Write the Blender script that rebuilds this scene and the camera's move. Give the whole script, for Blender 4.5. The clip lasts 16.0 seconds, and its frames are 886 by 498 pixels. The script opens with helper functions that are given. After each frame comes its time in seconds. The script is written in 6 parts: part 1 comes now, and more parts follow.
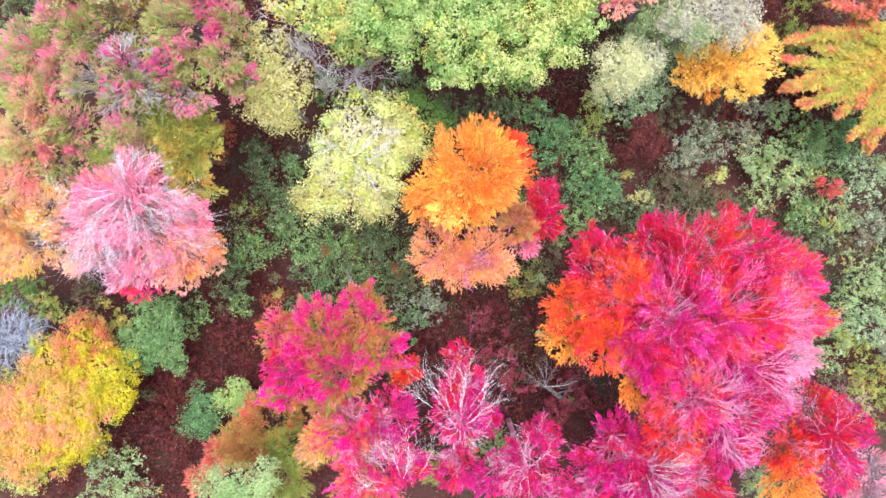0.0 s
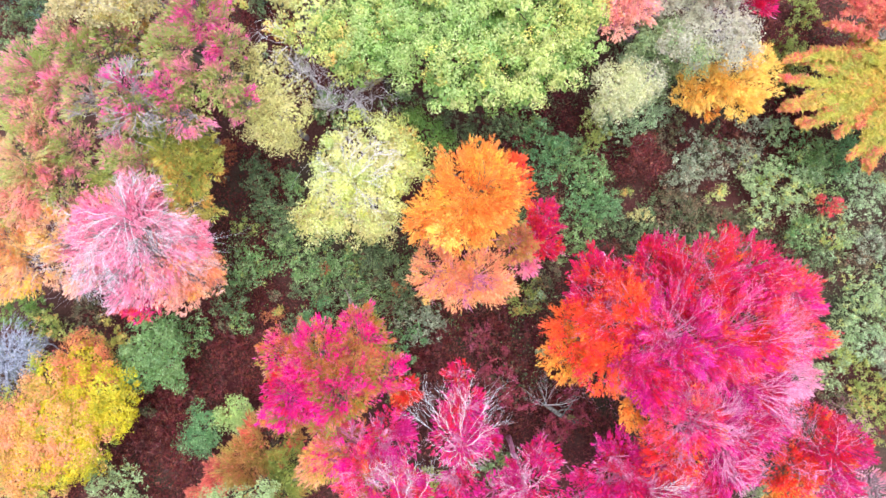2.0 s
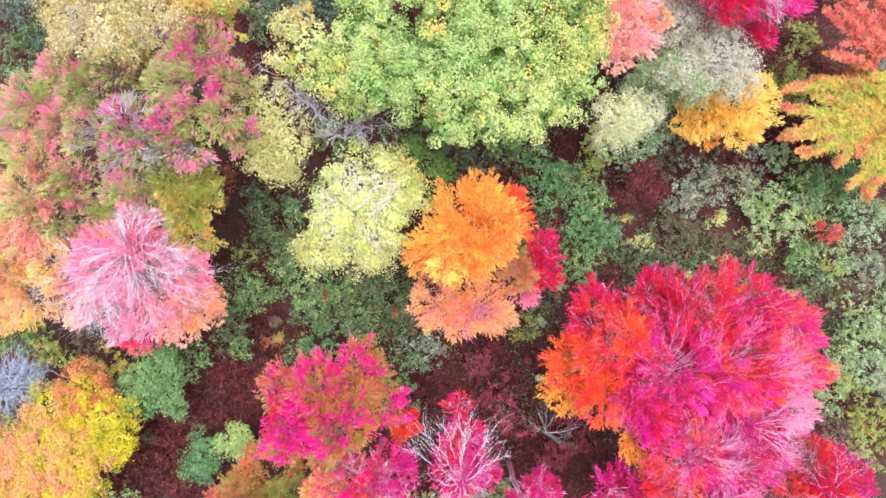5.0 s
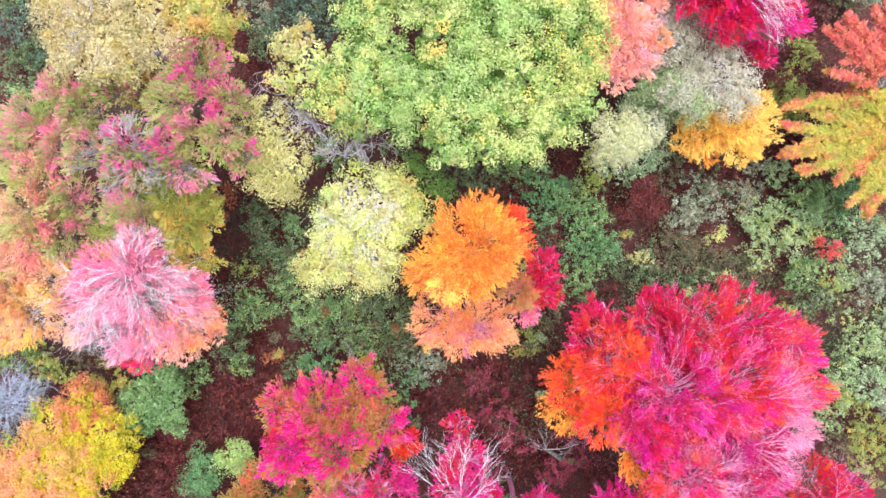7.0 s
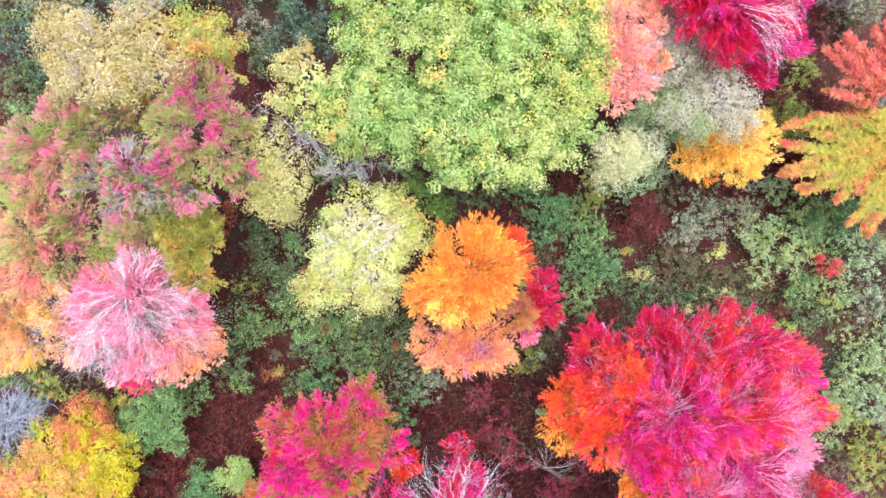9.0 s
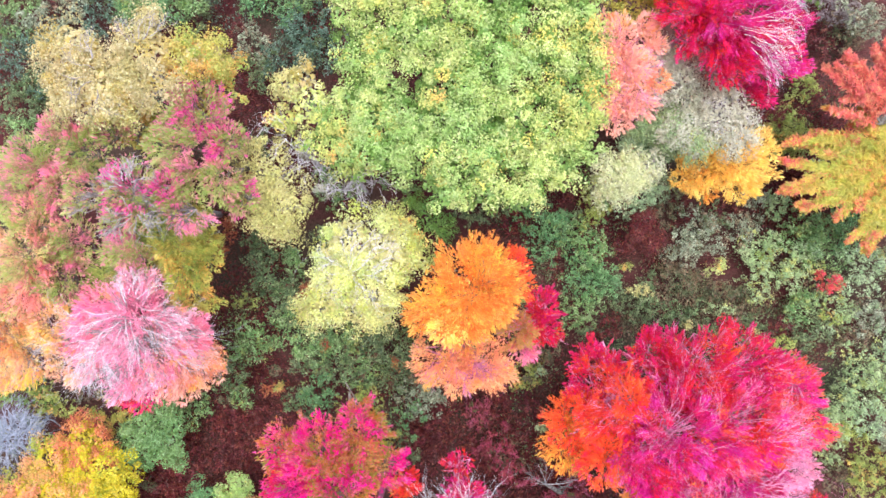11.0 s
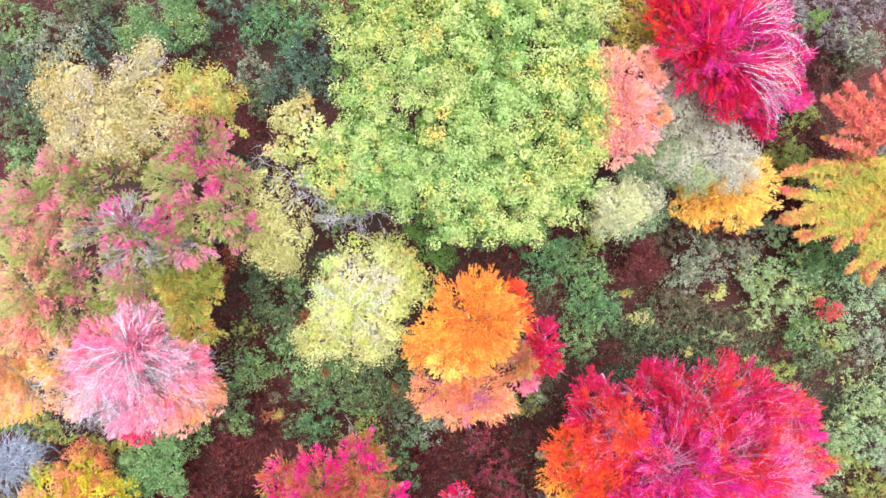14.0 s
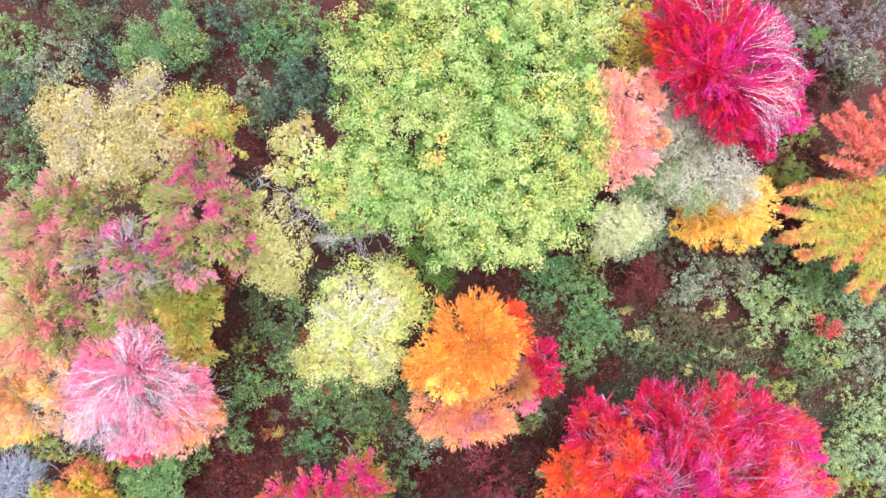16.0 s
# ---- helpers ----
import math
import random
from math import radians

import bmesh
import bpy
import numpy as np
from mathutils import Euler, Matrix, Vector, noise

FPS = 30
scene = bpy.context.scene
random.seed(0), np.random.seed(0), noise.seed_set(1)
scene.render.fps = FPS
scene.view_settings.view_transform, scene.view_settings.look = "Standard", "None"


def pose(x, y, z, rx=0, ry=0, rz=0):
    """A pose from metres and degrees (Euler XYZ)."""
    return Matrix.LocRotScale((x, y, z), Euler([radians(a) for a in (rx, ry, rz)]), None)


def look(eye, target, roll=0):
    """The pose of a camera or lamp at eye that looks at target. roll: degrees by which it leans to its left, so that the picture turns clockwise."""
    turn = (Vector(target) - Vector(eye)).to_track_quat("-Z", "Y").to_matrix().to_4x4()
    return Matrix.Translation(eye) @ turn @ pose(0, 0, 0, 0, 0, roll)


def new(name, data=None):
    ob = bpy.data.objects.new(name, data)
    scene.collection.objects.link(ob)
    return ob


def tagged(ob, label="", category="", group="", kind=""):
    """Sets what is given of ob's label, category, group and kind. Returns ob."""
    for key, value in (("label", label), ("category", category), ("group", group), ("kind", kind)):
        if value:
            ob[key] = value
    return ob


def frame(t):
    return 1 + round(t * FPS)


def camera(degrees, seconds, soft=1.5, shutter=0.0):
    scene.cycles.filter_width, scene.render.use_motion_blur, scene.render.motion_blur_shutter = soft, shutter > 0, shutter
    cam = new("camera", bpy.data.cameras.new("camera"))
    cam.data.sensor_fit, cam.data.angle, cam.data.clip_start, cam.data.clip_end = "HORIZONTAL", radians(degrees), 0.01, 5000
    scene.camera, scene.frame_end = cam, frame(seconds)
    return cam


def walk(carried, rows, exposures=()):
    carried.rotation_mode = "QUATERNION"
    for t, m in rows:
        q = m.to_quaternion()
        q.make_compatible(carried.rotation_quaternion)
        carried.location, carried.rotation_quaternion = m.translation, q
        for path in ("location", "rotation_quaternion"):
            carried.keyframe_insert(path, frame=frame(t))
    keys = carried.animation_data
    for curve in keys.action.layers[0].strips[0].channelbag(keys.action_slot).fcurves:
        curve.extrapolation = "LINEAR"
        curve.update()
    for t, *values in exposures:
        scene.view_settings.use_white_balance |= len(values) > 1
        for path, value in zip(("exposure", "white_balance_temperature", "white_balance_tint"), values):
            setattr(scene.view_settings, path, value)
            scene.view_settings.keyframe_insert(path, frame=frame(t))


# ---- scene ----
cam = camera(61.9, 16.0, soft=1.6)
METRES, EYE, TILT, LEAN, TURN = 8.0, 47.0, -90.0, 0.0, 0.0
ROWS = [
    (0.0, 0.0, 0.0, 0.0, 0.0, 0.0, -0.0),
    (0.5, 0.0001, -0.0014, 0.0347, -0.0, 0.03, 0.01),
    (1.0, 0.0006, -0.0018, 0.0712, 0.0, 0.05, -0.0),
    (1.5, 0.0003, -0.0027, 0.0909, 0.0, 0.04, -0.0),
    (2.0, 0.0011, -0.0032, 0.125, 0.01, 0.08, -0.0),
    (2.5, 0.0028, -0.0043, 0.1615, 0.02, 0.09, -0.0),
    (3.0, 0.0011, -0.0053, 0.1978, 0.01, 0.1, -0.0),
    (3.5, 0.0013, -0.0058, 0.2145, 0.01, 0.13, 0.0),
    (4.0, 0.0012, -0.0067, 0.2508, 0.01, 0.15, 0.01),
    (6.5, 0.0035, -0.0111, 0.4013, 0.03, 0.14, 0.02),
    (7.0, 0.0032, -0.0115, 0.4361, 0.03, 0.18, 0.03),
    (7.5, 0.0039, -0.0122, 0.4722, 0.03, 0.19, 0.03),
    (8.0, 0.004, -0.013, 0.4888, 0.03, 0.21, 0.03),
    (8.5, 0.0042, -0.0141, 0.5253, 0.04, 0.23, 0.04),
    (9.0, 0.0039, -0.0146, 0.5611, 0.03, 0.25, 0.05),
    (11.5, 0.0053, -0.0169, 0.7101, 0.04, 0.28, 0.04),
    (12.0, 0.0056, -0.0175, 0.7472, 0.04, 0.29, 0.04),
    (12.5, 0.0059, -0.0181, 0.7835, 0.04, 0.3, 0.05),
    (13.0, 0.0062, -0.0185, 0.8006, 0.04, 0.32, 0.05),
    (13.5, 0.0068, -0.0191, 0.8367, 0.05, 0.35, 0.05),
    (14.0, 0.0071, -0.0199, 0.8732, 0.05, 0.36, 0.05),
    (14.5, 0.0071, -0.0202, 0.8904, 0.05, 0.38, 0.05),
    (15.0, 0.0073, -0.021, 0.9265, 0.05, 0.4, 0.05),
    (15.5, 0.0074, -0.0214, 0.9606, 0.05, 0.45, 0.05),
    (16.0, 0.0075, -0.022, 0.9985, 0.04, 0.45, 0.06),
]
walk(cam, [(t, pose(0, 0, EYE, TILT, LEAN, TURN) @ pose(METRES * x, METRES * y, METRES * z, 90 + pitch, roll, yaw)) for t, x, y, z, yaw, pitch, roll in ROWS])

# ---- light ----
SUN_UP, SUN_WAY = 83.0, 35.0
world = bpy.data.worlds.new("overcast_sky")
scene.world = world
world.use_nodes = True
wn, wl = world.node_tree.nodes, world.node_tree.links
wn.clear()
sky = wn.new("ShaderNodeTexSky")
sky.sky_type, sky.sun_disc = "NISHITA", False
sky.sun_elevation, sky.sun_rotation = radians(SUN_UP), radians(SUN_WAY)
sky.air_density, sky.dust_density, sky.ozone_density = 1.0, 4.0, 1.0
cloud = wn.new("ShaderNodeHueSaturation")
cloud.inputs["Saturation"].default_value = 0.42
backg = wn.new("ShaderNodeBackground")
backg.inputs["Strength"].default_value = 0.135
wout = wn.new("ShaderNodeOutputWorld")
wl.new(sky.outputs[0], cloud.inputs["Color"])
wl.new(cloud.outputs[0], backg.inputs["Color"])
wl.new(backg.outputs[0], wout.inputs["Surface"])

sun_data = bpy.data.lights.new("sun", "SUN")
sun_data.energy, sun_data.angle, sun_data.color = 2.1, radians(40), (1.0, 0.98, 0.96)
sun = new("sun", sun_data)
sun.matrix_world = look((0, 0, 80), (-30 * math.sin(radians(SUN_WAY)), -30 * math.cos(radians(SUN_WAY)), 80 - 30 * math.tan(radians(SUN_UP))))
scene.view_settings.exposure = 1.15
scene.view_settings.use_white_balance = True
scene.view_settings.white_balance_temperature, scene.view_settings.white_balance_tint = 6030, 11

# ---- materials ----
def srgb(h):
    """Linear colour from a hex code."""
    v = [int(h[i:i + 2], 16) / 255 for i in (0, 2, 4)]
    return tuple(c / 12.92 if c < 0.04045 else ((c + 0.055) / 1.055) ** 2.4 for c in v) + (1.0,)


def material(name):
    m = bpy.data.materials.new(name)
    m.use_nodes = True
    m.node_tree.nodes.clear()
    return m, m.node_tree.nodes, m.node_tree.links


def mixer(n, l, fac, a, b):
    mix = n.new("ShaderNodeMix")
    mix.data_type = "RGBA"
    for sock, val in ((mix.inputs["Factor"], fac), (mix.inputs["A"], a), (mix.inputs["B"], b)):
        if isinstance(val, (tuple, float)):
            sock.default_value = val
        else:
            l.new(val, sock)
    return mix.outputs["Result"]


def noise_at(n, l, scale, detail=3.0, rough=0.55, lo=0.38, hi=0.62, tall=1.0):
    geo = n.new("ShaderNodeNewGeometry")
    tex = n.new("ShaderNodeTexNoise")
    tex.inputs["Scale"].default_value, tex.inputs["Detail"].default_value = scale, detail
    tex.inputs["Roughness"].default_value = rough
    squash = n.new("ShaderNodeVectorMath")
    squash.operation = "MULTIPLY"
    squash.inputs[1].default_value = (1.0, 1.0, 1.0 / tall)
    l.new(geo.outputs["Position"], squash.inputs[0])
    l.new(squash.outputs[0], tex.inputs["Vector"])
    rng = n.new("ShaderNodeMapRange")
    rng.inputs["From Min"].default_value, rng.inputs["From Max"].default_value = lo, hi
    l.new(tex.outputs["Fac"], rng.inputs["Value"])
    return rng.outputs["Result"]


def ranged(n, l, value, lo, hi, to_lo=0.0, to_hi=1.0):
    rng = n.new("ShaderNodeMapRange")
    for key, v in (("From Min", lo), ("From Max", hi), ("To Min", to_lo), ("To Max", to_hi)):
        rng.inputs[key].default_value = v
    l.new(value, rng.inputs["Value"])
    return rng.outputs["Result"]


def summed(n, l, a, b, way="ADD"):
    node = n.new("ShaderNodeMath")
    node.operation = way
    l.new(a, node.inputs[0])
    l.new(b, node.inputs[1])
    return node.outputs[0]


def leaf_material(name, a, b, c, d=None, patch=0.55, spot=0.25, share=0.1, glow=0.5, vary=0.12, sat=0.9, edge=0.38, lean=0.0, tone=0.1):
    """Leaves: colours a and b in patches over the crown, single leaves of c, a share of whole sprays in d; each spray and each leaf a little different."""
    m, n, l = material(name)
    geo = n.new("ShaderNodeNewGeometry")
    tuft = n.new("ShaderNodeAttribute")
    tuft.attribute_name = "tuft"
    dice = n.new("ShaderNodeTexWhiteNoise")
    dice.noise_dimensions = "1D"
    l.new(tuft.outputs["Fac"], dice.inputs["W"])
    split = n.new("ShaderNodeSeparateColor")
    l.new(dice.outputs["Color"], split.inputs[0])
    one, two, three = split.outputs
    field = summed(n, l, noise_at(n, l, patch, 3.0, 0.55, 0.2, 0.8, 2.0), ranged(n, l, one, 0, 1, -0.13, 0.13))
    low, high = ((edge - lean) - 0.2) / 0.6, ((1 - edge - lean) - 0.2) / 0.6
    base = mixer(n, l, ranged(n, l, field, low, high), srgb(a), srgb(b))
    some = summed(n, l, noise_at(n, l, 2.6, 2.0, 0.5, 0.38, 0.62, 5.0), ranged(n, l, geo.outputs["Random Per Island"], 0.75 - spot, 1.15 - spot), "MULTIPLY")
    col = mixer(n, l, some, base, srgb(c))
    if d:
        local = summed(n, l, two, ranged(n, l, noise_at(n, l, 0.5, 2.0, 0.5, 0.3, 0.7, 2.0), 0, 1, -0.25, 0.25))
        col = mixer(n, l, ranged(n, l, local, 1 - share * 1.6, 1.06 - share * 1.6), col, srgb(d))
    white = n.new("ShaderNodeTexWhiteNoise")
    white.noise_dimensions = "1D"
    l.new(geo.outputs["Random Per Island"], white.inputs["W"])
    light = summed(n, l, ranged(n, l, three, 0, 1, 1 - tone, 1 + tone), ranged(n, l, white.outputs["Value"], 0, 1, 1 - vary, 1 + vary), "MULTIPLY")
    light = summed(n, l, light, ranged(n, l, noise_at(n, l, 2.4, 3.0, 0.65, 0.32, 0.68, 3.0), 0, 1, 0.82, 1.12), "MULTIPLY")
    hue = summed(n, l, ranged(n, l, geo.outputs["Random Per Island"], 0, 1, -0.012, 0.012), ranged(n, l, one, 0, 1, 0.488, 0.512))
    hsv = n.new("ShaderNodeHueSaturation")
    hsv.inputs["Saturation"].default_value = sat
    l.new(hue, hsv.inputs["Hue"])
    l.new(light, hsv.inputs["Value"])
    l.new(col, hsv.inputs["Color"])
    bsdf = n.new("ShaderNodeBsdfPrincipled")
    bsdf.inputs["Roughness"].default_value = 0.42
    bsdf.inputs["Specular IOR Level"].default_value = 0.5
    trans = n.new("ShaderNodeBsdfTranslucent")
    l.new(hsv.outputs["Color"], bsdf.inputs["Base Color"])
    l.new(hsv.outputs["Color"], trans.inputs["Color"])
    mix = n.new("ShaderNodeMixShader")
    mix.inputs[0].default_value = glow
    l.new(bsdf.outputs[0], mix.inputs[1])
    l.new(trans.outputs[0], mix.inputs[2])
    out = n.new("ShaderNodeOutputMaterial")
    l.new(mix.outputs[0], out.inputs["Surface"])
    return m


def bark_material(name, a, b):
    m, n, l = material(name)
    col = mixer(n, l, noise_at(n, l, 6.0, 4.0), srgb(a), srgb(b))
    bsdf = n.new("ShaderNodeBsdfPrincipled")
    bsdf.inputs["Roughness"].default_value = 0.85
    l.new(col, bsdf.inputs["Base Color"])
    bump = n.new("ShaderNodeBump")
    bump.inputs["Strength"].default_value, bump.inputs["Distance"].default_value = 0.5, 0.02
    l.new(noise_at(n, l, 22.0, 4.0), bump.inputs["Height"])
    l.new(bump.outputs[0], bsdf.inputs["Normal"])
    out = n.new("ShaderNodeOutputMaterial")
    l.new(bsdf.outputs[0], out.inputs["Surface"])
    return m


def ground_material():
    m, n, l = material("leaf_litter")
    col = mixer(n, l, noise_at(n, l, 0.35, 4.0), srgb("4a2426"), srgb("4c342e"))
    col = mixer(n, l, noise_at(n, l, 0.13, 3.0, 0.5, 0.5, 0.65), col, srgb("3e3c30"))
    vor = n.new("ShaderNodeTexVoronoi")
    vor.inputs["Scale"].default_value = 15.0
    geo = n.new("ShaderNodeNewGeometry")
    l.new(geo.outputs["Position"], vor.inputs["Vector"])
    hsv = n.new("ShaderNodeHueSaturation")
    rng = n.new("ShaderNodeMapRange")
    rng.inputs["To Min"].default_value, rng.inputs["To Max"].default_value = 0.6, 1.5
    l.new(vor.outputs["Color"], rng.inputs["Value"])
    l.new(rng.outputs["Result"], hsv.inputs["Value"])
    l.new(col, hsv.inputs["Color"])
    bsdf = n.new("ShaderNodeBsdfPrincipled")
    bsdf.inputs["Roughness"].default_value = 0.9
    bsdf.inputs["Specular IOR Level"].default_value = 0.15
    l.new(hsv.outputs["Color"], bsdf.inputs["Base Color"])
    bump = n.new("ShaderNodeBump")
    bump.inputs["Strength"].default_value, bump.inputs["Distance"].default_value = 0.8, 0.06
    l.new(vor.outputs["Distance"], bump.inputs["Height"])
    l.new(bump.outputs[0], bsdf.inputs["Normal"])
    out = n.new("ShaderNodeOutputMaterial")
    l.new(bsdf.outputs[0], out.inputs["Surface"])
    return m


M = {
    "crimson": leaf_material("crimson_leaves", "d80860", "e42438", "ee1888", "f86828", share=0.05, sat=0.98, patch=0.75, edge=0.41),
    "magenta": leaf_material("magenta_leaves", "dc048c", "d80c60", "f05cc8", "ec1c50", share=0.08, sat=0.98, patch=0.75, edge=0.41),
    "redorange": leaf_material("red_orange_leaves", "ec2828", "f44c1c", "e00458", "fc8828", share=0.07, sat=0.97),
    "orangered": leaf_material("orange_leaves_with_red", "ff801c", "fc6420", "f02040", "f82858", share=0.06, sat=0.96),
    "pinkred": leaf_material("pink_red_leaves", "ec1090", "ee4440", "f88cc0", "fc8448", share=0.08, sat=0.98, patch=0.75, edge=0.41),
    "pinkwhite": leaf_material("pale_pink_leaves", "f8b0c8", "f488b0", "ffe0ec", "f4a888", share=0.07, sat=0.95),
    "pink": leaf_material("pink_leaves", "ff9cbc", "ff7cac", "ffd0dc", sat=0.94),
    "rose": leaf_material("rose_leaves", "f888ac", "f0a08c", "f820a8", sat=0.93, spot=0.4),
    "salmon": leaf_material("salmon_leaves", "fcb078", "f8a47c", "fcd09c", "fcc060", share=0.08, sat=0.95),
    "coral": leaf_material("coral_leaves", "fcc0ac", "fcc8b4", "f89c8c", "ffc47c", share=0.10, sat=0.95),
    "peach": leaf_material("peach_leaves", "f8d48c", "f4b4a0", "ece08c", "ffd850", share=0.11, sat=0.93),
    "orange": leaf_material("orange_leaves", "fcb044", "f4922e", "fccc58", "fcd44c", share=0.06, sat=0.96, patch=0.8, spot=0.35),
    "gold": leaf_material("golden_leaves", "ffdc64", "ffd45c", "ffe890", "fcbc4c", share=0.08, sat=0.94),
    "yellow": leaf_material("bright_yellow_leaves", "e4d414", "d4c81e", "f0d840", "b8bc2c", share=0.06, sat=0.97),
    "goldpink": leaf_material("gold_and_pink_leaves", "f0a86c", "e8bc40", "f0a084", "b4bc34", share=0.12),
    "goldgreen": leaf_material("gold_green_leaves", "d8c648", "bcbc42", "e8bc54", "e89c4c", share=0.08, sat=0.92, patch=0.7),
    "lemon": leaf_material("pale_lemon_leaves", "e8e880", "d0dc74", "f4f4b8", "d4d84c", share=0.08, sat=0.84),
    "khaki": leaf_material("khaki_yellow_leaves", "d8d080", "ccc470", "e4dc98", sat=0.88),
    "cream": leaf_material("cream_yellow_leaves", "dccc90", "ccbc78", "ece0b8", "ccb454", share=0.11, sat=0.9, vary=0.07),
    "oliveyellow": leaf_material("olive_yellow_leaves", "d0cc5c", "a8bc50", "ecc458", "e8b048", share=0.07, spot=0.35),
    "olive": leaf_material("olive_leaves", "acbc54", "9cac4c", "ccc464", "d8b04c", share=0.07),
    "olivepink": leaf_material("olive_leaves_tinged_pink", "c0b048", "d09044", "e87860", "e86048", share=0.08),
    "lime": leaf_material("yellow_green_leaves", "d0dc74", "bcd064", "f0eca0", "f0dc50", share=0.03, spot=0.32, sat=0.85),
    "green": leaf_material("light_green_leaves", "acd064", "b8d46c", "e0e494", "f0dc58", share=0.02, spot=0.32, sat=0.84),
    "greenyellow": leaf_material("green_leaves_turning_yellow", "ccd668", "c0d060", "f0dc60", "f8cc48", share=0.07, spot=0.35, sat=0.84),
    "grass": leaf_material("fresh_green_leaves", "7ca83c", "6c9838", "94b850"),
    "sage": leaf_material("sage_green_leaves", "b4cc98", "a4c08c", "d4e0b8", vary=0.3),
    "beige": leaf_material("faded_beige_leaves", "d0ccb0", "c4c4a4", "e4e0d4", spot=0.3),
    "palegreen": leaf_material("pale_green_leaves", "b0c488", "98b474", "c8d8a0", "c8cc70", share=0.08, vary=0.3, spot=0.4),
    "shrub": leaf_material("shrub_green_leaves", "80a85a", "709854", "b8cc8c", "a8b458", share=0.06, vary=0.4, spot=0.45),
    "darkshrub": leaf_material("dark_green_leaves", "64804c", "6e8056", "a4b478", "7c5840", share=0.04, vary=0.45, spot=0.45),
    "teal": leaf_material("blue_green_leaves", "6c9c5a", "68985e", "a0c884", "88a454", vary=0.35, spot=0.35, share=0.06),
    "grey": leaf_material("grey_green_leaves", "98a080", "8c9878", "ccd0b4", "a89070", share=0.07, vary=0.4, spot=0.4),
    "slate": leaf_material("slate_green_leaves", "5c7c66", "58745a", "94b09c", "6c7c4c", vary=0.4, spot=0.35, share=0.06),
    "brownred": leaf_material("brown_red_leaves", "7c3030", "60282a", "984a40", vary=0.4, spot=0.35, sat=0.98),
    "brown": leaf_material("brown_green_leaves", "7c6c52", "6c784e", "a0745a", vary=0.5, spot=0.4),
    "pine": leaf_material("pale_pine_needles", "b0cc80", "a0c070", "c8dc98", sat=0.85, vary=0.08),
    "fern": leaf_material("fern_green_leaves", "88b064", "7ca45c", "accc8c", vary=0.25),
    "rosemix": leaf_material("rose_and_olive_leaves", "fc90b0", "b4c868", "fc68b8", "a4b454", share=0.08, patch=0.9, sat=0.92, edge=0.42, lean=0.04),
    "coralmix": leaf_material("coral_and_olive_leaves", "fcac9c", "ccd47c", "fc98b0", "b4bc5c", share=0.08, patch=0.8, sat=0.92, edge=0.40, lean=0.02),
    "pinkmix": leaf_material("vivid_pink_and_olive_leaves", "fc149c", "cc8c40", "fc88cc", "a4a444", share=0.09, patch=1.0, sat=1.0, edge=0.44, lean=0.0),
    "magentamix": leaf_material("magenta_and_olive_leaves", "f448a4", "acc060", "f85cb8", "a4b454", share=0.06, patch=1.0, sat=0.93, edge=0.44, lean=0.03),
    # oaks' core lobes: deeper green that paints the shade beneath the pale tufts
    "leafgreen": leaf_material("deep_green_shade_leaves", "84b048", "7ca444", "a4c060", spot=0.2, sat=0.9),
    "ivory": leaf_material("ivory_green_leaves", "e0e0ac", "d4d89c", "ece8c8", spot=0.3),
    "tip": leaf_material("coral_orange_leaf_tips", "e89440", "e07448", "f0b050", "dc5848", patch=0.9, share=0.1),
    "deepcrimson": leaf_material("deep_crimson_leaves", "dc0468", "dc0440", "ec1c98", "e43828", share=0.08, sat=0.98, patch=0.7),
    "coralred": leaf_material("coral_red_leaves", "e47458", "dc5850", "ec9868"),
    # oaks' inner leaves: shade of the valleys between tufts put into a darker green
    "moss": leaf_material("shade_green_inner_leaves", "8cb04c", "84a848", "a8c060"),
    "mauve": leaf_material("mauve_grey_leaves", "a08c90", "8c8484", "b8acac", vary=0.3),
    "dullred": leaf_material("dull_red_leaves", "b02c4c", "903040", "c04868", "7c7444", share=0.06),
    "rust": leaf_material("rust_orange_leaves", "c4662c", "a04c28", "e09040"),
    "scarlet": leaf_material("scarlet_leaves", "e01c24", "d01830", "f04040"),
}
PALE = bark_material("pale_grey_bark", "b8b0b0", "8c8488")
GREY = bark_material("grey_bark", "8c847c", "6c645c")
BROWN = bark_material("brown_bark", "5c4a3c", "40342c")
DEAD = bark_material("weathered_dead_bark", "787470", "4c4844")
SILVER = bark_material("silvery_bark", "e6e0e4", "c0b8c0")
BLUISH = bark_material("blue_grey_twigs", "b4bacc", "8c94a8")
PINKISH = bark_material("pink_grey_twigs", "e89cc0", "cc7ca4")

# ---- builders ----
def mesh_object(name, verts, faces_flat, sides, mat, parent, tuft=None):
    """One mesh object from arrays; all its faces have the same number of sides."""
    me = bpy.data.meshes.new(name)
    nf = len(faces_flat) // sides
    me.vertices.add(len(verts))
    me.vertices.foreach_set("co", np.ascontiguousarray(verts, dtype=np.float32).ravel())
    me.loops.add(len(faces_flat))
    me.loops.foreach_set("vertex_index", np.ascontiguousarray(faces_flat, dtype=np.int32))
    me.polygons.add(nf)
    me.polygons.foreach_set("loop_start", np.arange(0, nf * sides, sides, dtype=np.int32))
    if tuft is not None:
        me.attributes.new("tuft", "FLOAT", "FACE").data.foreach_set("value", np.ascontiguousarray(tuft, dtype=np.float32))
    me.update(calc_edges=True)
    me.materials.append(mat)
    ob = new(name, me)
    ob.parent = parent
    return ob


def unit(v):
    return v / np.maximum(np.linalg.norm(v, axis=1, keepdims=True), 1e-6)


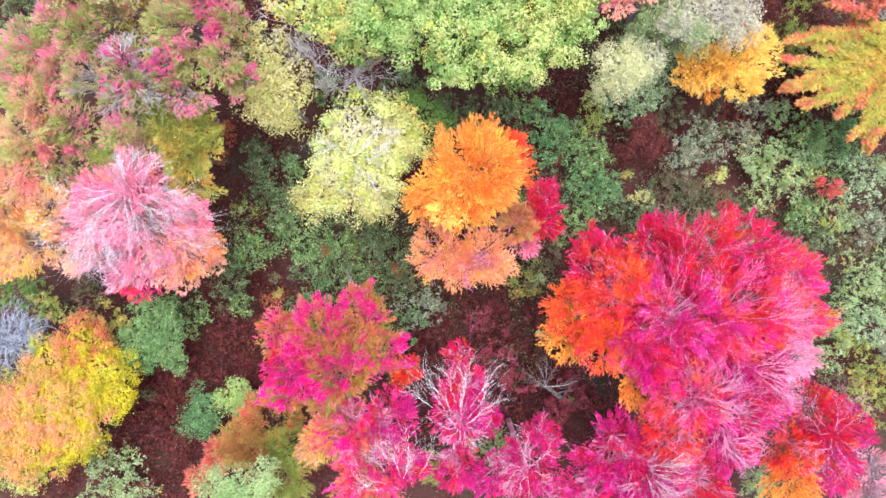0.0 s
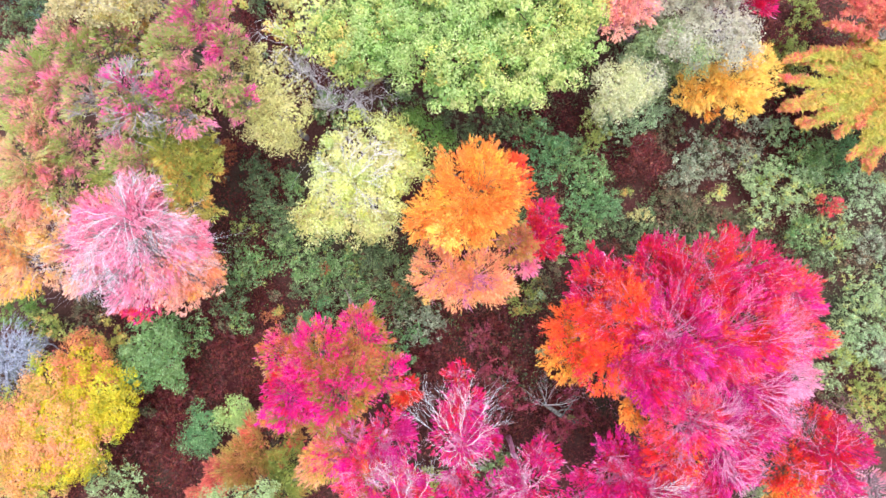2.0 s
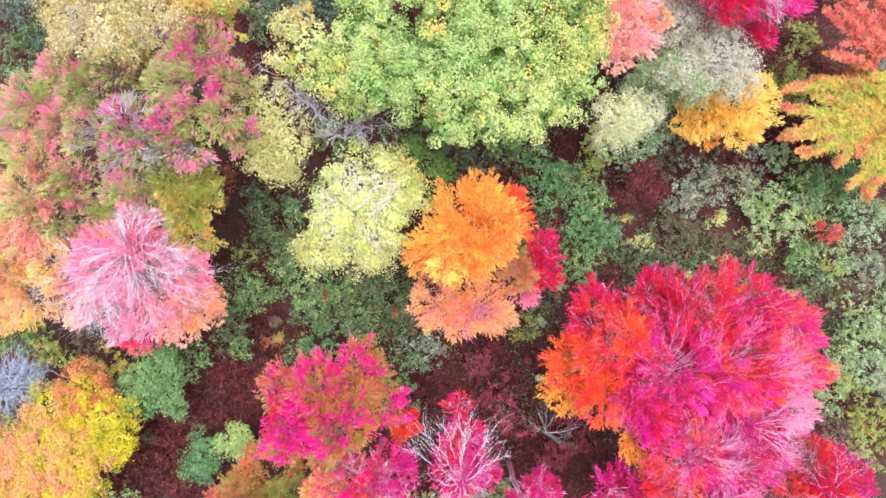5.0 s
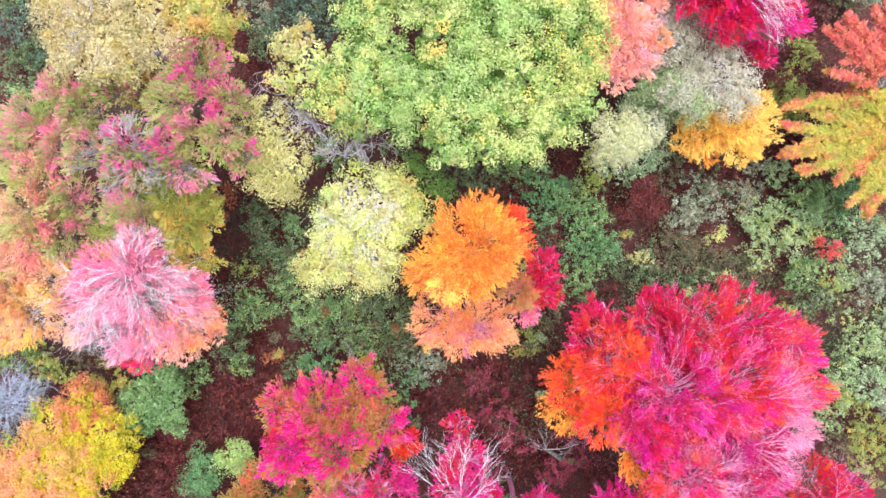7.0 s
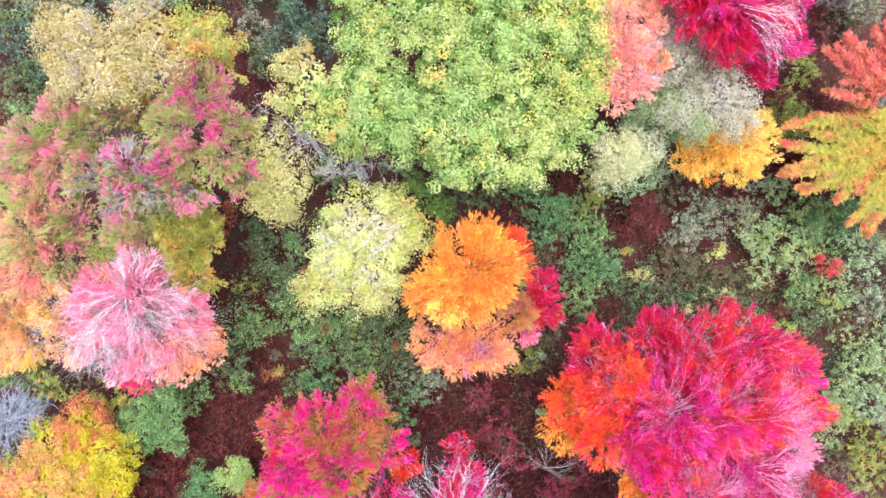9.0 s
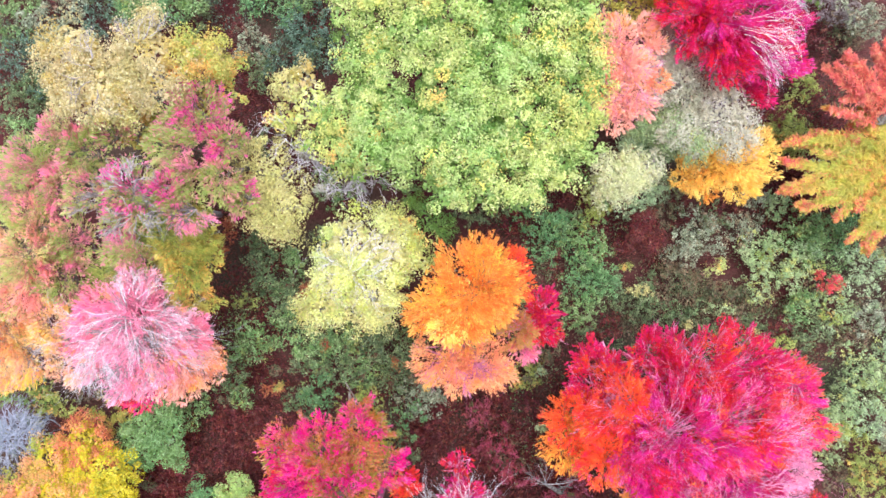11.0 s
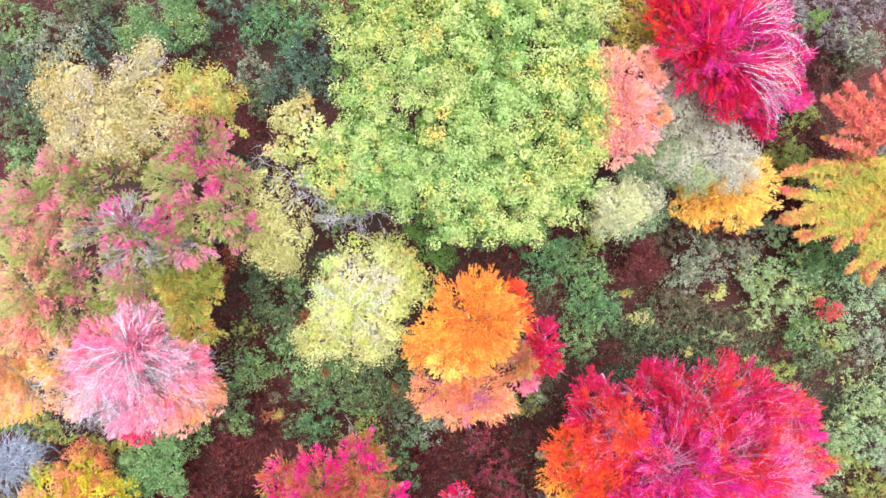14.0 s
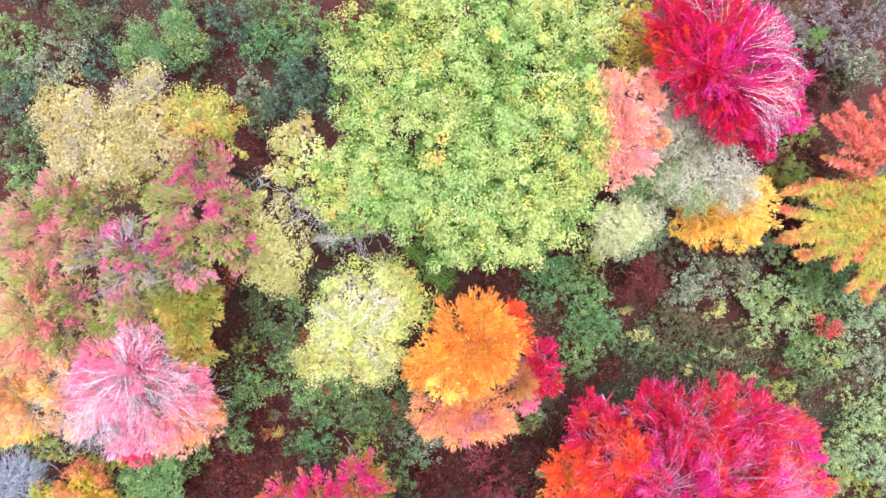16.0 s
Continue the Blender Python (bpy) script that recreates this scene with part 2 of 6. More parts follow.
def leaves(pos, normal, size, rng, way=None, slim=0.8, corners=4):
    """Kite-shaped leaves, slightly folded, or narrow pointed ones of three corners; way: where they point to; slim: breadth by length."""
    n = len(pos)
    aim = rng.normal(size=(n, 3)) if way is None else way + rng.normal(size=(n, 3)) * 0.2
    side = unit(np.cross(normal, aim))
    fore = np.cross(side, normal) if way is None else unit(aim)
    s = size[:, None]
    v = np.empty((n, corners, 3))
    if corners == 3:
        v[:, 0] = pos - fore * s * 0.5 + side * s * 0.5 * slim
        v[:, 1] = pos - fore * s * 0.5 - side * s * 0.5 * slim
        v[:, 2] = pos + fore * s * 0.75 + normal * s * 0.08
        return v.reshape(-1, 3)
    v[:, 0] = pos - fore * s * 0.6
    v[:, 1] = pos + side * s * 0.5 * slim + normal * s * 0.08
    v[:, 2] = pos + fore * s * 0.7
    v[:, 3] = pos - side * s * 0.5 * slim + normal * s * 0.08
    return v.reshape(-1, 3)


def tubes(a, b, ra, rb, bend, rng, sides=3, segs=3):
    """Tapered, bent tubes from the points a to the points b."""
    n = len(a)
    axis = unit(b - a)
    ref = np.where(np.abs(axis[:, 2:3]) > 0.9, np.array([[1.0, 0, 0]]), np.array([[0, 0, 1.0]]))
    u = unit(np.cross(axis, ref))
    w = np.cross(axis, u)
    length = np.linalg.norm(b - a, axis=1)[:, None]
    off = (u * rng.normal(size=(n, 1)) + w * rng.normal(size=(n, 1))) * length * bend
    v = np.empty((n, segs + 1, sides, 3))
    for i in range(segs + 1):
        t = i / segs
        mid = a + (b - a) * t + off * math.sin(math.pi * t) + (rng.normal(size=(n, 3)) * length * bend * 0.3 if 0 < i < segs else 0)
        rad = (ra + (rb - ra) * t)[:, None]
        for k in range(sides):
            ang = 2 * math.pi * k / sides
            v[:, i, k] = mid + (u * math.cos(ang) + w * math.sin(ang)) * rad
    base = (np.arange(n) * (segs + 1) * sides)[:, None]
    quad = []
    for i in range(segs):
        for k in range(sides):
            k2 = (k + 1) % sides
            quad.append([i * sides + k, i * sides + k2, (i + 1) * sides + k2, (i + 1) * sides + k])
    f = (base[:, :, None] + np.array(quad)[None]).reshape(-1)
    return v.reshape(-1, 3), f


def lumpy(d, seed, amount):
    """An uneven factor for the crown's radius, by direction."""
    s = seed * 1.7
    return 1 + amount * (np.sin(3.1 * d[:, 0] + s) * np.cos(2.7 * d[:, 1] - s) + 0.7 * np.sin(6.3 * d[:, 1] + 2 * s + 4 * d[:, 2]) * np.cos(5.9 * d[:, 0] + s))


def lobe_points(c, r, rz, count, rng, seed, low, rough):
    z = rng.uniform(low, 1, count)
    ang = rng.uniform(0, 2 * math.pi, count)
    flat = np.sqrt(1 - z * z)
    d = np.stack([flat * np.cos(ang), flat * np.sin(ang), z], 1)
    fac = (0.66 + 0.38 * np.sqrt(rng.uniform(0, 1, count))) * lumpy(d, seed, rough)
    return d, np.array(c) + d * np.array([r, r, rz]) * fac[:, None]


# style: sprays for each square metre, leaves for each spray, length, width, upward pull, unevenness, sprays to a plume
STYLES = {
    "spray": (9.6, 25, 1.0, 0.075, 0.45, 0.2, 7),
    "clump": (2.2, 66, 0.0, 0.36, 0.5, 0.2, 1),
    "puff": (1.05, 114, 0.0, 0.46, 0.5, 0.24, 1),
    "shrub": (6.8, 12, 0.10, 0.10, 0.6, 0.3, 2),
}


def foliage(c, r, rz, style, rng, seed, dense, leaf, gone, thick_inside=False, fan=0.55, heart=(0, 0)):
    """Leaves of one lobe of a crown: corners and spray numbers of the outer and the inner ones, and the sprays' tips and ways; gone: share of leafless sprays;
    fan: how far the sprays point away from the heart of the crown."""
    per_area, per, long, wide, up, rough, team = STYLES[style]
    area = 7.2 * r * (r + rz) / 2
    teams = int(area * per_area * dense / team) + 2
    if style in ("clump", "puff"):
        r, rz = max(0.55 * r, r - wide * 0.5), max(0.55 * rz, rz - wide * 0.5)
    d, tip = lobe_points(c, r, rz, teams, rng, seed, -0.15, rough)
    out = (tip - np.array([heart[0], heart[1], 0])) * np.array([1, 1, 0])
    out = out / np.maximum(1.0, np.linalg.norm(out, axis=1, keepdims=True)) * (fan if style == "spray" else 0.0)
    axis = unit(d * 0.7 + out + np.array([0, 0, up]) + rng.normal(size=d.shape) * 0.1)
    patchy = 1.5 * (d[:, 2] < 0.35) + np.sin(tip[:, 0] * 2.1 + seed) * np.cos(tip[:, 1] * 1.9 + 2 * seed) + rng.normal(size=teams) * 0.35
    leafy = patchy >= np.quantile(patchy, gone)
    number = rng.uniform(size=teams)
    if team > 1:
        # the sprays of a plume fan out round its middle one
        off = rng.normal(size=(teams, team, 3)) * min(0.24, 0.16 * r + 0.05)
        off -= axis[:, None] * (off * axis[:, None]).sum(2, keepdims=True)
        off[:, 0] = 0
        far = np.linalg.norm(off, axis=2, keepdims=True)
        tip = (tip[:, None] + off - axis[:, None] * far * rng.uniform(0.4, 1.3, far.shape)).reshape(-1, 3)
        axis = unit((axis[:, None] + off * 1.1).reshape(-1, 3))
        d, leafy, number = np.repeat(d, team, 0), np.repeat(leafy, team), np.repeat(number, team)
    dl, tl, al = d[leafy], tip[leafy], axis[leafy]
    k = len(tl)
    long_i = long * rng.uniform(0.5, 1.25, k) * min(1.0, r / 1.3)
    wide_i = wide * rng.uniform(0.6, 1.35, k)
    t = rng.uniform(0, 1, (k, per, 1))
    if style in ("clump", "puff"):
        q = rng.normal(size=(k, per, 3))
        q /= np.linalg.norm(q, axis=2, keepdims=True)
        q = q * 0.8 + dl[:, None, :] * 0.35 + np.array([0, 0, 0.3])
        pos = tl[:, None, :] + q * wide_i[:, None, None] * rng.uniform(0.55, 1.25, (k, per, 1))
        nor = q * 0.9 + np.array([0, 0, 0.3]) + rng.normal(size=q.shape) * 0.5
        way, slim = None, 0.75
    else:
        pos = tl[:, None, :] - al[:, None, :] * long_i[:, None, None] * t + rng.normal(size=(k, per, 3)) * wide_i[:, None, None] * (0.4 + 0.8 * t)
        loose = 0.5
        if style == "spray":
            loose = 0.22
            long_nor = dl * 0.5 + np.array([0, 0, 1.0]) + rng.normal(size=dl.shape) * 0.2
            dl = long_nor - al * (long_nor * al).sum(1, keepdims=True)
        nor = np.array([0, 0, 0.6]) + dl[:, None, :] * 0.6 + rng.normal(size=(k, per, 3)) * loose
        way, slim = (np.repeat(al, per, 0), 0.42) if style == "spray" else (None, 0.75)
    pos, nor = pos.reshape(-1, 3), unit(nor.reshape(-1, 3))
    stretch = 1.3 if style == "spray" else 1.0
    outer = leaves(pos, nor, leaf * stretch * rng.uniform(0.6, 1.35, len(pos)), rng, way, slim, 3 if style == "spray" else 4), np.repeat(number[leafy], per)
    # larger leaves deeper inside the crown; the oaks' are coloured darker as shade
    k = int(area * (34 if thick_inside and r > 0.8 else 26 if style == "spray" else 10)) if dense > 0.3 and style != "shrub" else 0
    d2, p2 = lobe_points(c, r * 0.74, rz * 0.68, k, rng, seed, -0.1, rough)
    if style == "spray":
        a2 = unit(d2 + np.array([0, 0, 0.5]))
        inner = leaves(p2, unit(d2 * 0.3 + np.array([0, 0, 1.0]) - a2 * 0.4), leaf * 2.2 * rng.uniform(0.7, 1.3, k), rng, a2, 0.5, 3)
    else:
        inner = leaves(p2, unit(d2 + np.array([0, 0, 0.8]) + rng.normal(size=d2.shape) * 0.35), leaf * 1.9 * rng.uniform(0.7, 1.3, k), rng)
    return outer, (inner, rng.uniform(size=k)), tip, axis, leafy


SEED = [100]


def joined(parts):
    off, vs, fs = 0, [], []
    for v, f in parts:
        vs.append(v)
        fs.append(f + off)
        off += len(v)
    return np.concatenate(vs), np.concatenate(fs)


def crown_set(top, base, lobes, style, dense, leaf, bark, bare, twig, rng, limb_name="limb", under="", fan=0.55, heart=(0, 0)):
    """Limbs and leaves of a plant whose stem ends at base, under its top-level Empty. lobes: (x, y, z, r, rz, material)."""
    by_mat = {}
    origin = np.array(top.location)
    for x, y, z, r, rz, key in lobes:
        SEED[0] += 1
        c = np.array([x, y, z]) - origin
        mine = bare * BARER.get(key, 0.7)
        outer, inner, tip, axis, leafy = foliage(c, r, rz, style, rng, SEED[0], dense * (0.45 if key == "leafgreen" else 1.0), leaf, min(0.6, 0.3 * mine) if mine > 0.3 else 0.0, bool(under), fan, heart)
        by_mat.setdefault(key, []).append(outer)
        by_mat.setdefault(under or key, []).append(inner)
        # the limb, its forks and the ascending twigs that carry the sprays
        hub = c - np.array([0, 0, rz * 0.9])
        nk = 3 if limb_name == "stem" else 6
        knots = c + rng.normal(size=(nk, 3)) * np.array([r, r, rz * 0.3]) * 0.36 - np.array([0, 0, rz * 0.35])
        stout = min(1.0, r / 1.4)
        parts = [tubes(base[None], hub[None], np.array([twig * 5.0 * stout]), np.array([twig * 3.2 * stout]), 0.06, rng, 5, 3),
                 tubes(np.repeat(hub[None], nk, 0), knots, np.full(nk, twig * 3.0 * stout), np.full(nk, twig * 1.6 * stout), 0.10, rng, 3, 2)]
        keep = (rng.uniform(size=len(tip)) < 0.08 + 0.12 * mine) | ~leafy if dense > 0.2 else leafy | ~leafy
        if limb_name == "stem":
            keep = rng.uniform(size=len(tip)) < 0.03 + 0.3 * mine
        nude = np.where(leafy[keep], 0.25, 1.0)[:, None]
        tip, axis = tip[keep], axis[keep]
        near = np.argmin(((tip[:, None] - knots[None]) ** 2).sum(2), 1)
        n = len(tip)
        bend = tip - axis * rng.uniform(0.8, 1.7, (n, 1)) * min(1.0, r / 1.5)
        ends = tip + axis * (0.02 + 0.2 * min(1.0, mine) * nude * rng.uniform(0.0, 1, (n, 1)))
        parts.append(tubes(knots[near], bend, np.full(n, twig * 1.3), np.full(n, twig), 0.06, rng, 3, 1))
        parts.append(tubes(bend, ends, np.full(n, twig), np.full(n, twig * 0.4), 0.05, rng, 3, 2))
        if mine > 0.25:
            for _ in range(2):
                fork = bend + (ends - bend) * rng.uniform(0.25, 0.65, (n, 1))
                tips = fork + unit(axis + rng.normal(size=axis.shape) * 0.28) * rng.uniform(0.4, 0.8, (n, 1)) * min(1.0, r / 1.5)
                parts.append(tubes(fork, tips, np.full(n, twig * 0.75), np.full(n, twig * 0.35), 0.06, rng, 3, 2))
        v, f = joined(parts)
        mesh_object(limb_name, v, f, 4, bark, top)
    for key, sets in by_mat.items():
        v = np.concatenate([q[0] for q in sets])
        if len(v):
            mesh_object("crown" if limb_name == "limb" else "foliage", v, np.arange(len(v)), 3 if style == "spray" else 4, M[key], top, np.concatenate([q[1] for q in sets]))


def boughs(top, centre, reach, rise, count, start, end_angle, thick, bark, rng):
    """Pale main boughs that fork and spread over the top of a thin crown; each with its branches is one part."""
    c = np.array(centre) - np.array(top.location)

    step_turn = max(0.35, radians(end_angle - start) / count / 0.5)

    def skin(ang, s, lift):
        return c + np.stack([reach * s * np.cos(ang), reach * s * np.sin(ang), rise * (np.sqrt(np.maximum(0.02, 1 - (0.9 * s) ** 2)) * 0.98 + lift)], 1)

    def chain(roots, ang, s0, s1, turn, ra, rb, steps, sunk):
        """Bent branches over the crown; each starts at its root. Returns the tubes and the points."""
        n = len(ang)
        wob = rng.normal(size=(n, steps + 1)) * 0.05 * step_turn
        pts = [skin(ang + turn * (i / steps) + wob[:, i] / (0.35 + s0), s0 + (s1 - s0) * i / steps, sunk + (0.02 - sunk) * i / steps) for i in range(steps + 1)]
        if roots is not None:
            slip = roots - pts[0]
            pts = [q + slip * (1 - 0.5 * i / steps) for i, q in enumerate(pts)]
        parts = [tubes(pts[i], pts[i + 1], ra + (rb - ra) * i / steps, ra + (rb - ra) * (i + 1) / steps, 0.02, rng, 4 if ra[0] > 0.03 else 3, 1) for i in range(steps)]
        return parts, np.stack(pts, 1)

    def along(pts, which, share):
        x = share * (pts.shape[1] - 1)
        i = np.minimum(x.astype(int), pts.shape[1] - 2)
        f = (x - i)[:, None]
        return pts[which, i] * (1 - f) + pts[which, i + 1] * f

    whole = end_angle - start > 200
    step = radians(end_angle - start) / count
    for b in range(count):
        ang = np.array([radians(start) + step * (b + 0.5 + rng.uniform(-0.5, 0.5))])
        end = rng.uniform(0.7, 1.0)
        few = reach < 2.35 or not whole and reach > 4
        root = rng.uniform(0.04, 0.22) if whole else rng.uniform(0.1, 0.45)
        turn = rng.uniform(-0.8, 0.8) * max(0.16, step)
        parts, main = chain(None, ang, np.array([root]), np.array([end]), turn, np.array([thick]), np.array([thick * 0.25]), 5, -0.3 if whole else -0.12)
        n = 4 if few else 8
        share = rng.uniform(0.12, 0.8, n)
        s0 = root + (end - root) * share
        a0 = ang + turn * share
        s1 = s0 + rng.uniform(0.2, 0.42, n)
        side = rng.choice([-1, 1], n) * rng.uniform(0.3, 0.9, n) * min(0.5, max(0.22, step))
        more, arms = chain(along(main, np.zeros(n, int), share), a0, s0, s1, side, np.full(n, thick * 0.55), np.full(n, thick * 0.25), 3, 0.0)
        parts += more
        m = 6 if few else 16
        k = rng.integers(0, n, m)
        f = rng.uniform(0.2, 0.85, m)
        s2 = s0[k] + (s1 - s0)[k] * f
        more, _ = chain(along(arms, k, f), a0[k] + side[k] * f, s2, s2 + rng.uniform(0.1, 0.22, m), rng.choice([-1, 1], m) * rng.uniform(0.2, 0.6, m) * min(0.45, max(0.2, step)), np.full(m, thick * 0.38), np.full(m, thick * 0.2), 2, 0.0)
        v, f = joined(parts + more)
        mesh_object("bough", v, f, 4, bark, top)


BARER = {"pinkwhite": 1.6, "beige": 1.2, "lemon": 1.0, "rose": 0.8, "olivepink": 0.4, "olive": 0.2, "orangered": 0.3, "orange": 0.3}


GROUPS = {"maple_tree": "autumn maples of the wood", "birch_tree": "yellow birches of the wood", "oak_tree": "light green oaks in full leaf",
          "young_tree": "young trees below the canopy", "bare_tree": "bare trees of the wood"}


def tree(name, label, lobes, style="spray", dense=1.0, leaf=0.08, bark=GREY, bare=0.15, twig=0.022, group="", under="", spread=(), bough_bark=None, fan=0.55, heart=None):
    """A tree that stands under the middle of its crown."""
    SEED[0] += 1
    rng = np.random.default_rng(SEED[0])
    w = sum(l[3] for l in lobes)
    bx, by = sum(l[0] * l[3] for l in lobes) / w, sum(l[1] * l[3] for l in lobes) / w
    low = min(l[2] - l[4] for l in lobes)
    top = new(name)
    top.location = (bx, by, 0)
    fork = np.array([rng.uniform(-0.3, 0.3), rng.uniform(-0.3, 0.3), max(0.8, low * 0.75)])
    height = max(l[2] for l in lobes)
    girth = 0.011 * height + 0.03
    v, f = tubes(np.array([[0, 0, -0.35]]), fork[None], np.array([girth * 1.25]), np.array([girth * 0.75]), 0.02, rng, 8, 6)
    mesh_object("trunk", v, f, 4, bark, top)
    crown_set(top, fork, lobes, style, dense, leaf, bark, bare, twig, rng, "limb", under, fan, (heart[0] - bx, heart[1] - by) if heart else (0, 0))
    for cx, cy, cz, reach, rise, count, start, stop, thick in spread:
        boughs(top, (cx, cy, cz), reach, rise, count, start, stop, thick, bough_bark or bark, rng)
    return tagged(top, label, "tree", group or GROUPS.get(name, ""), "thing")


def fan_tree(label, heart, tips, inner, outer, bark):
    """A maple whose long feathery boughs arch out from the heart of the crown to the tips."""
    SEED[0] += 1
    rng = np.random.default_rng(SEED[0])
    top = new("maple_tree")
    top.location = (heart[0], heart[1], 0)
    mid = np.array([0, 0, heart[2] - 1.2])
    v, f = tubes(np.array([[0, 0, -0.35]]), mid[None], np.array([0.17]), np.array([0.1]), 0.02, rng, 8, 6)
    mesh_object("trunk", v, f, 4, bark, top)
    sets = {inner: [], outer: []}
    near = [(x + rng.normal() * 0.5, y + rng.normal() * 0.5, z - 0.3) for x, y, z in tips]
    for tip in [*tips, *near]:
        end = (np.array(tip) - np.array(top.location)) * rng.uniform(0.82, 1.0)
        end[2] = tip[2]
        reach = np.linalg.norm(end[:2])
        lift = np.array([0, 0, 0.6])
        side = unit(np.cross(end - mid, [0, 0, 1.0])[None])[0]
        curl = rng.normal() * 0.09 * reach

        def spine(q):
            q = q[:, None]
            return mid + (end - mid) * q + (lift + side * curl) * np.sin(math.pi * q)

        knots = spine(np.linspace(0, 1, 6))
        thick = np.linspace(0.045, 0.008, 6)
        v, f = joined([tubes(knots[i:i + 1], knots[i + 1:i + 2], thick[i:i + 1], thick[i + 1:i + 2], 0.03, rng, 4, 1) for i in range(5)])
        mesh_object("limb", v, f, 4, bark, top)
        n = int(26 * reach)
        q = np.sqrt(rng.uniform(0.03, 1, n))
        root = spine(q)
        fore = unit(spine(np.minimum(1, q + 0.02)) - spine(q - 0.02))
        turn = rng.normal(size=n) * 0.75
        way = unit(fore * np.cos(turn)[:, None] + side * np.sin(turn)[:, None] + np.array([0, 0, 0.25]) + rng.normal(size=(n, 3)) * 0.12)
        long = (0.7 - 0.45 * q) * rng.uniform(0.5, 1.1, n)
        per = 16
        t = rng.uniform(0, 1, (n, per, 1))
        pos = root[:, None] + way[:, None] * long[:, None, None] * t + rng.normal(size=(n, per, 3)) * np.array([0.06, 0.06, 0.04])
        nor = unit((np.array([0, 0, 1.0]) + rng.normal(size=(n, per, 3)) * 0.55).reshape(-1, 3))
        late = q + rng.normal(size=n) * 0.1 > 0.9
        number = np.floor(q * 9 + rng.uniform(0, 0.8, n)) * 0.071 + rng.uniform() + (turn > 0) * 0.37
        v = leaves(pos.reshape(-1, 3), nor, 0.13 * rng.uniform(0.6, 1.35, n * per), rng, np.repeat(way, per, 0), 0.42).reshape(n, per * 4, 3)
        for key, which in ((inner, ~late), (outer, late)):
            sets[key].append((v[which].reshape(-1, 3), np.repeat(number[which] % 1, per)))
    for key, made in sets.items():
        v = np.concatenate([m[0] for m in made])
        mesh_object("crown", v, np.arange(len(v)), 4, M[key], top, np.concatenate([m[1] for m in made]))
    return tagged(top, label, "tree", GROUPS["maple_tree"], "thing")


def fallen_tree(label, foot, head, twigs, bark):
    """A dead trunk leaning low over the ground, with stubs along it and bare limbs at its upper end."""
    SEED[0] += 1
    rng = np.random.default_rng(SEED[0])
    top = new("bare_tree")
    top.location = (foot[0], foot[1], 0)
    base = np.array([0, 0, -0.2])
    end = np.array(head) - np.array(top.location)
    knots = np.stack([base + (end - base) * q + np.array([0.12 * math.sin(5 * q), 0.1 * math.sin(7 * q + 1), 0.5 * math.sin(math.pi * q)]) for q in np.linspace(0, 1, 7)])
    wide = np.linspace(0.19, 0.11, 7)
    v, f = joined([tubes(knots[i:i + 1], knots[i + 1:i + 2], wide[i:i + 1], wide[i + 1:i + 2], 0.03, rng, 7, 1) for i in range(6)])
    mesh_object("trunk", v, f, 4, bark, top)
    for q, dx, dy, dz in ((0.45, -0.7, 0.5, 0.5), (0.6, 0.5, 0.8, 0.4), (0.75, 0.9, 0.2, 0.3)):
        a = base + (end - base) * q + np.array([0, 0, 0.5 * math.sin(math.pi * q)])
        v, f = tubes(a[None], a[None] + np.array([[dx, dy, dz]]), np.array([0.06]), np.array([0.03]), 0.08, rng, 5, 3)
        mesh_object("limb", v, f, 4, bark, top)
    for x, y, z, thick in twigs:
        to = np.array([x, y, z]) - np.array(top.location)
        m = 9
        bend = end + (to - end) * rng.uniform(0.25, 0.8, (m, 1))
        spread = unit((to - end)[None] + rng.normal(size=(m, 3)) * 0.9) * rng.uniform(0.4, 1.0, (m, 1))
        v, f = joined([tubes(end[None], to[None], np.array([thick]), np.array([thick * 0.3]), 0.04, rng, 4, 4),
                       tubes(bend, bend + spread, np.full(m, thick * 0.45), np.full(m, thick * 0.2), 0.1, rng, 3, 3)])
        mesh_object("limb", v, f, 4, PALE, top)
    return tagged(top, label, "tree", GROUPS["bare_tree"], "thing")


def shrub(x, y, r, high, key, label, dense=1.0, leaf=0.088, bark=BROWN, bare=0.1, style="shrub", name="shrub", sides=5):
    """A bush with several stems out of one foot."""
    SEED[0] += 1
    rng = np.random.default_rng(SEED[0])
    top = new(name)
    top.location = (x, y, 0)
    rz = max(0.5, min(r * 0.8, high * 0.5))
    lobes = [(x, y, high - rz, r * 0.62, rz, key)]
    for k in range(sides):
        ang = k * 6.283 / sides + rng.uniform(-0.5, 0.5)
        q = r * rng.uniform(0.45, 0.9)
        lobes.append((x + q * math.cos(ang), y + q * math.sin(ang), (high - rz) * rng.uniform(0.7, 1.15), r * rng.uniform(0.28, 0.5), rz * 0.6, key))
    crown_set(top, np.array([0, 0, -0.3]), lobes, style, dense, leaf, bark, bare, 0.012, rng, "stem")
    return tagged(top, label, "shrub", "forest undergrowth shrubs", "thing")


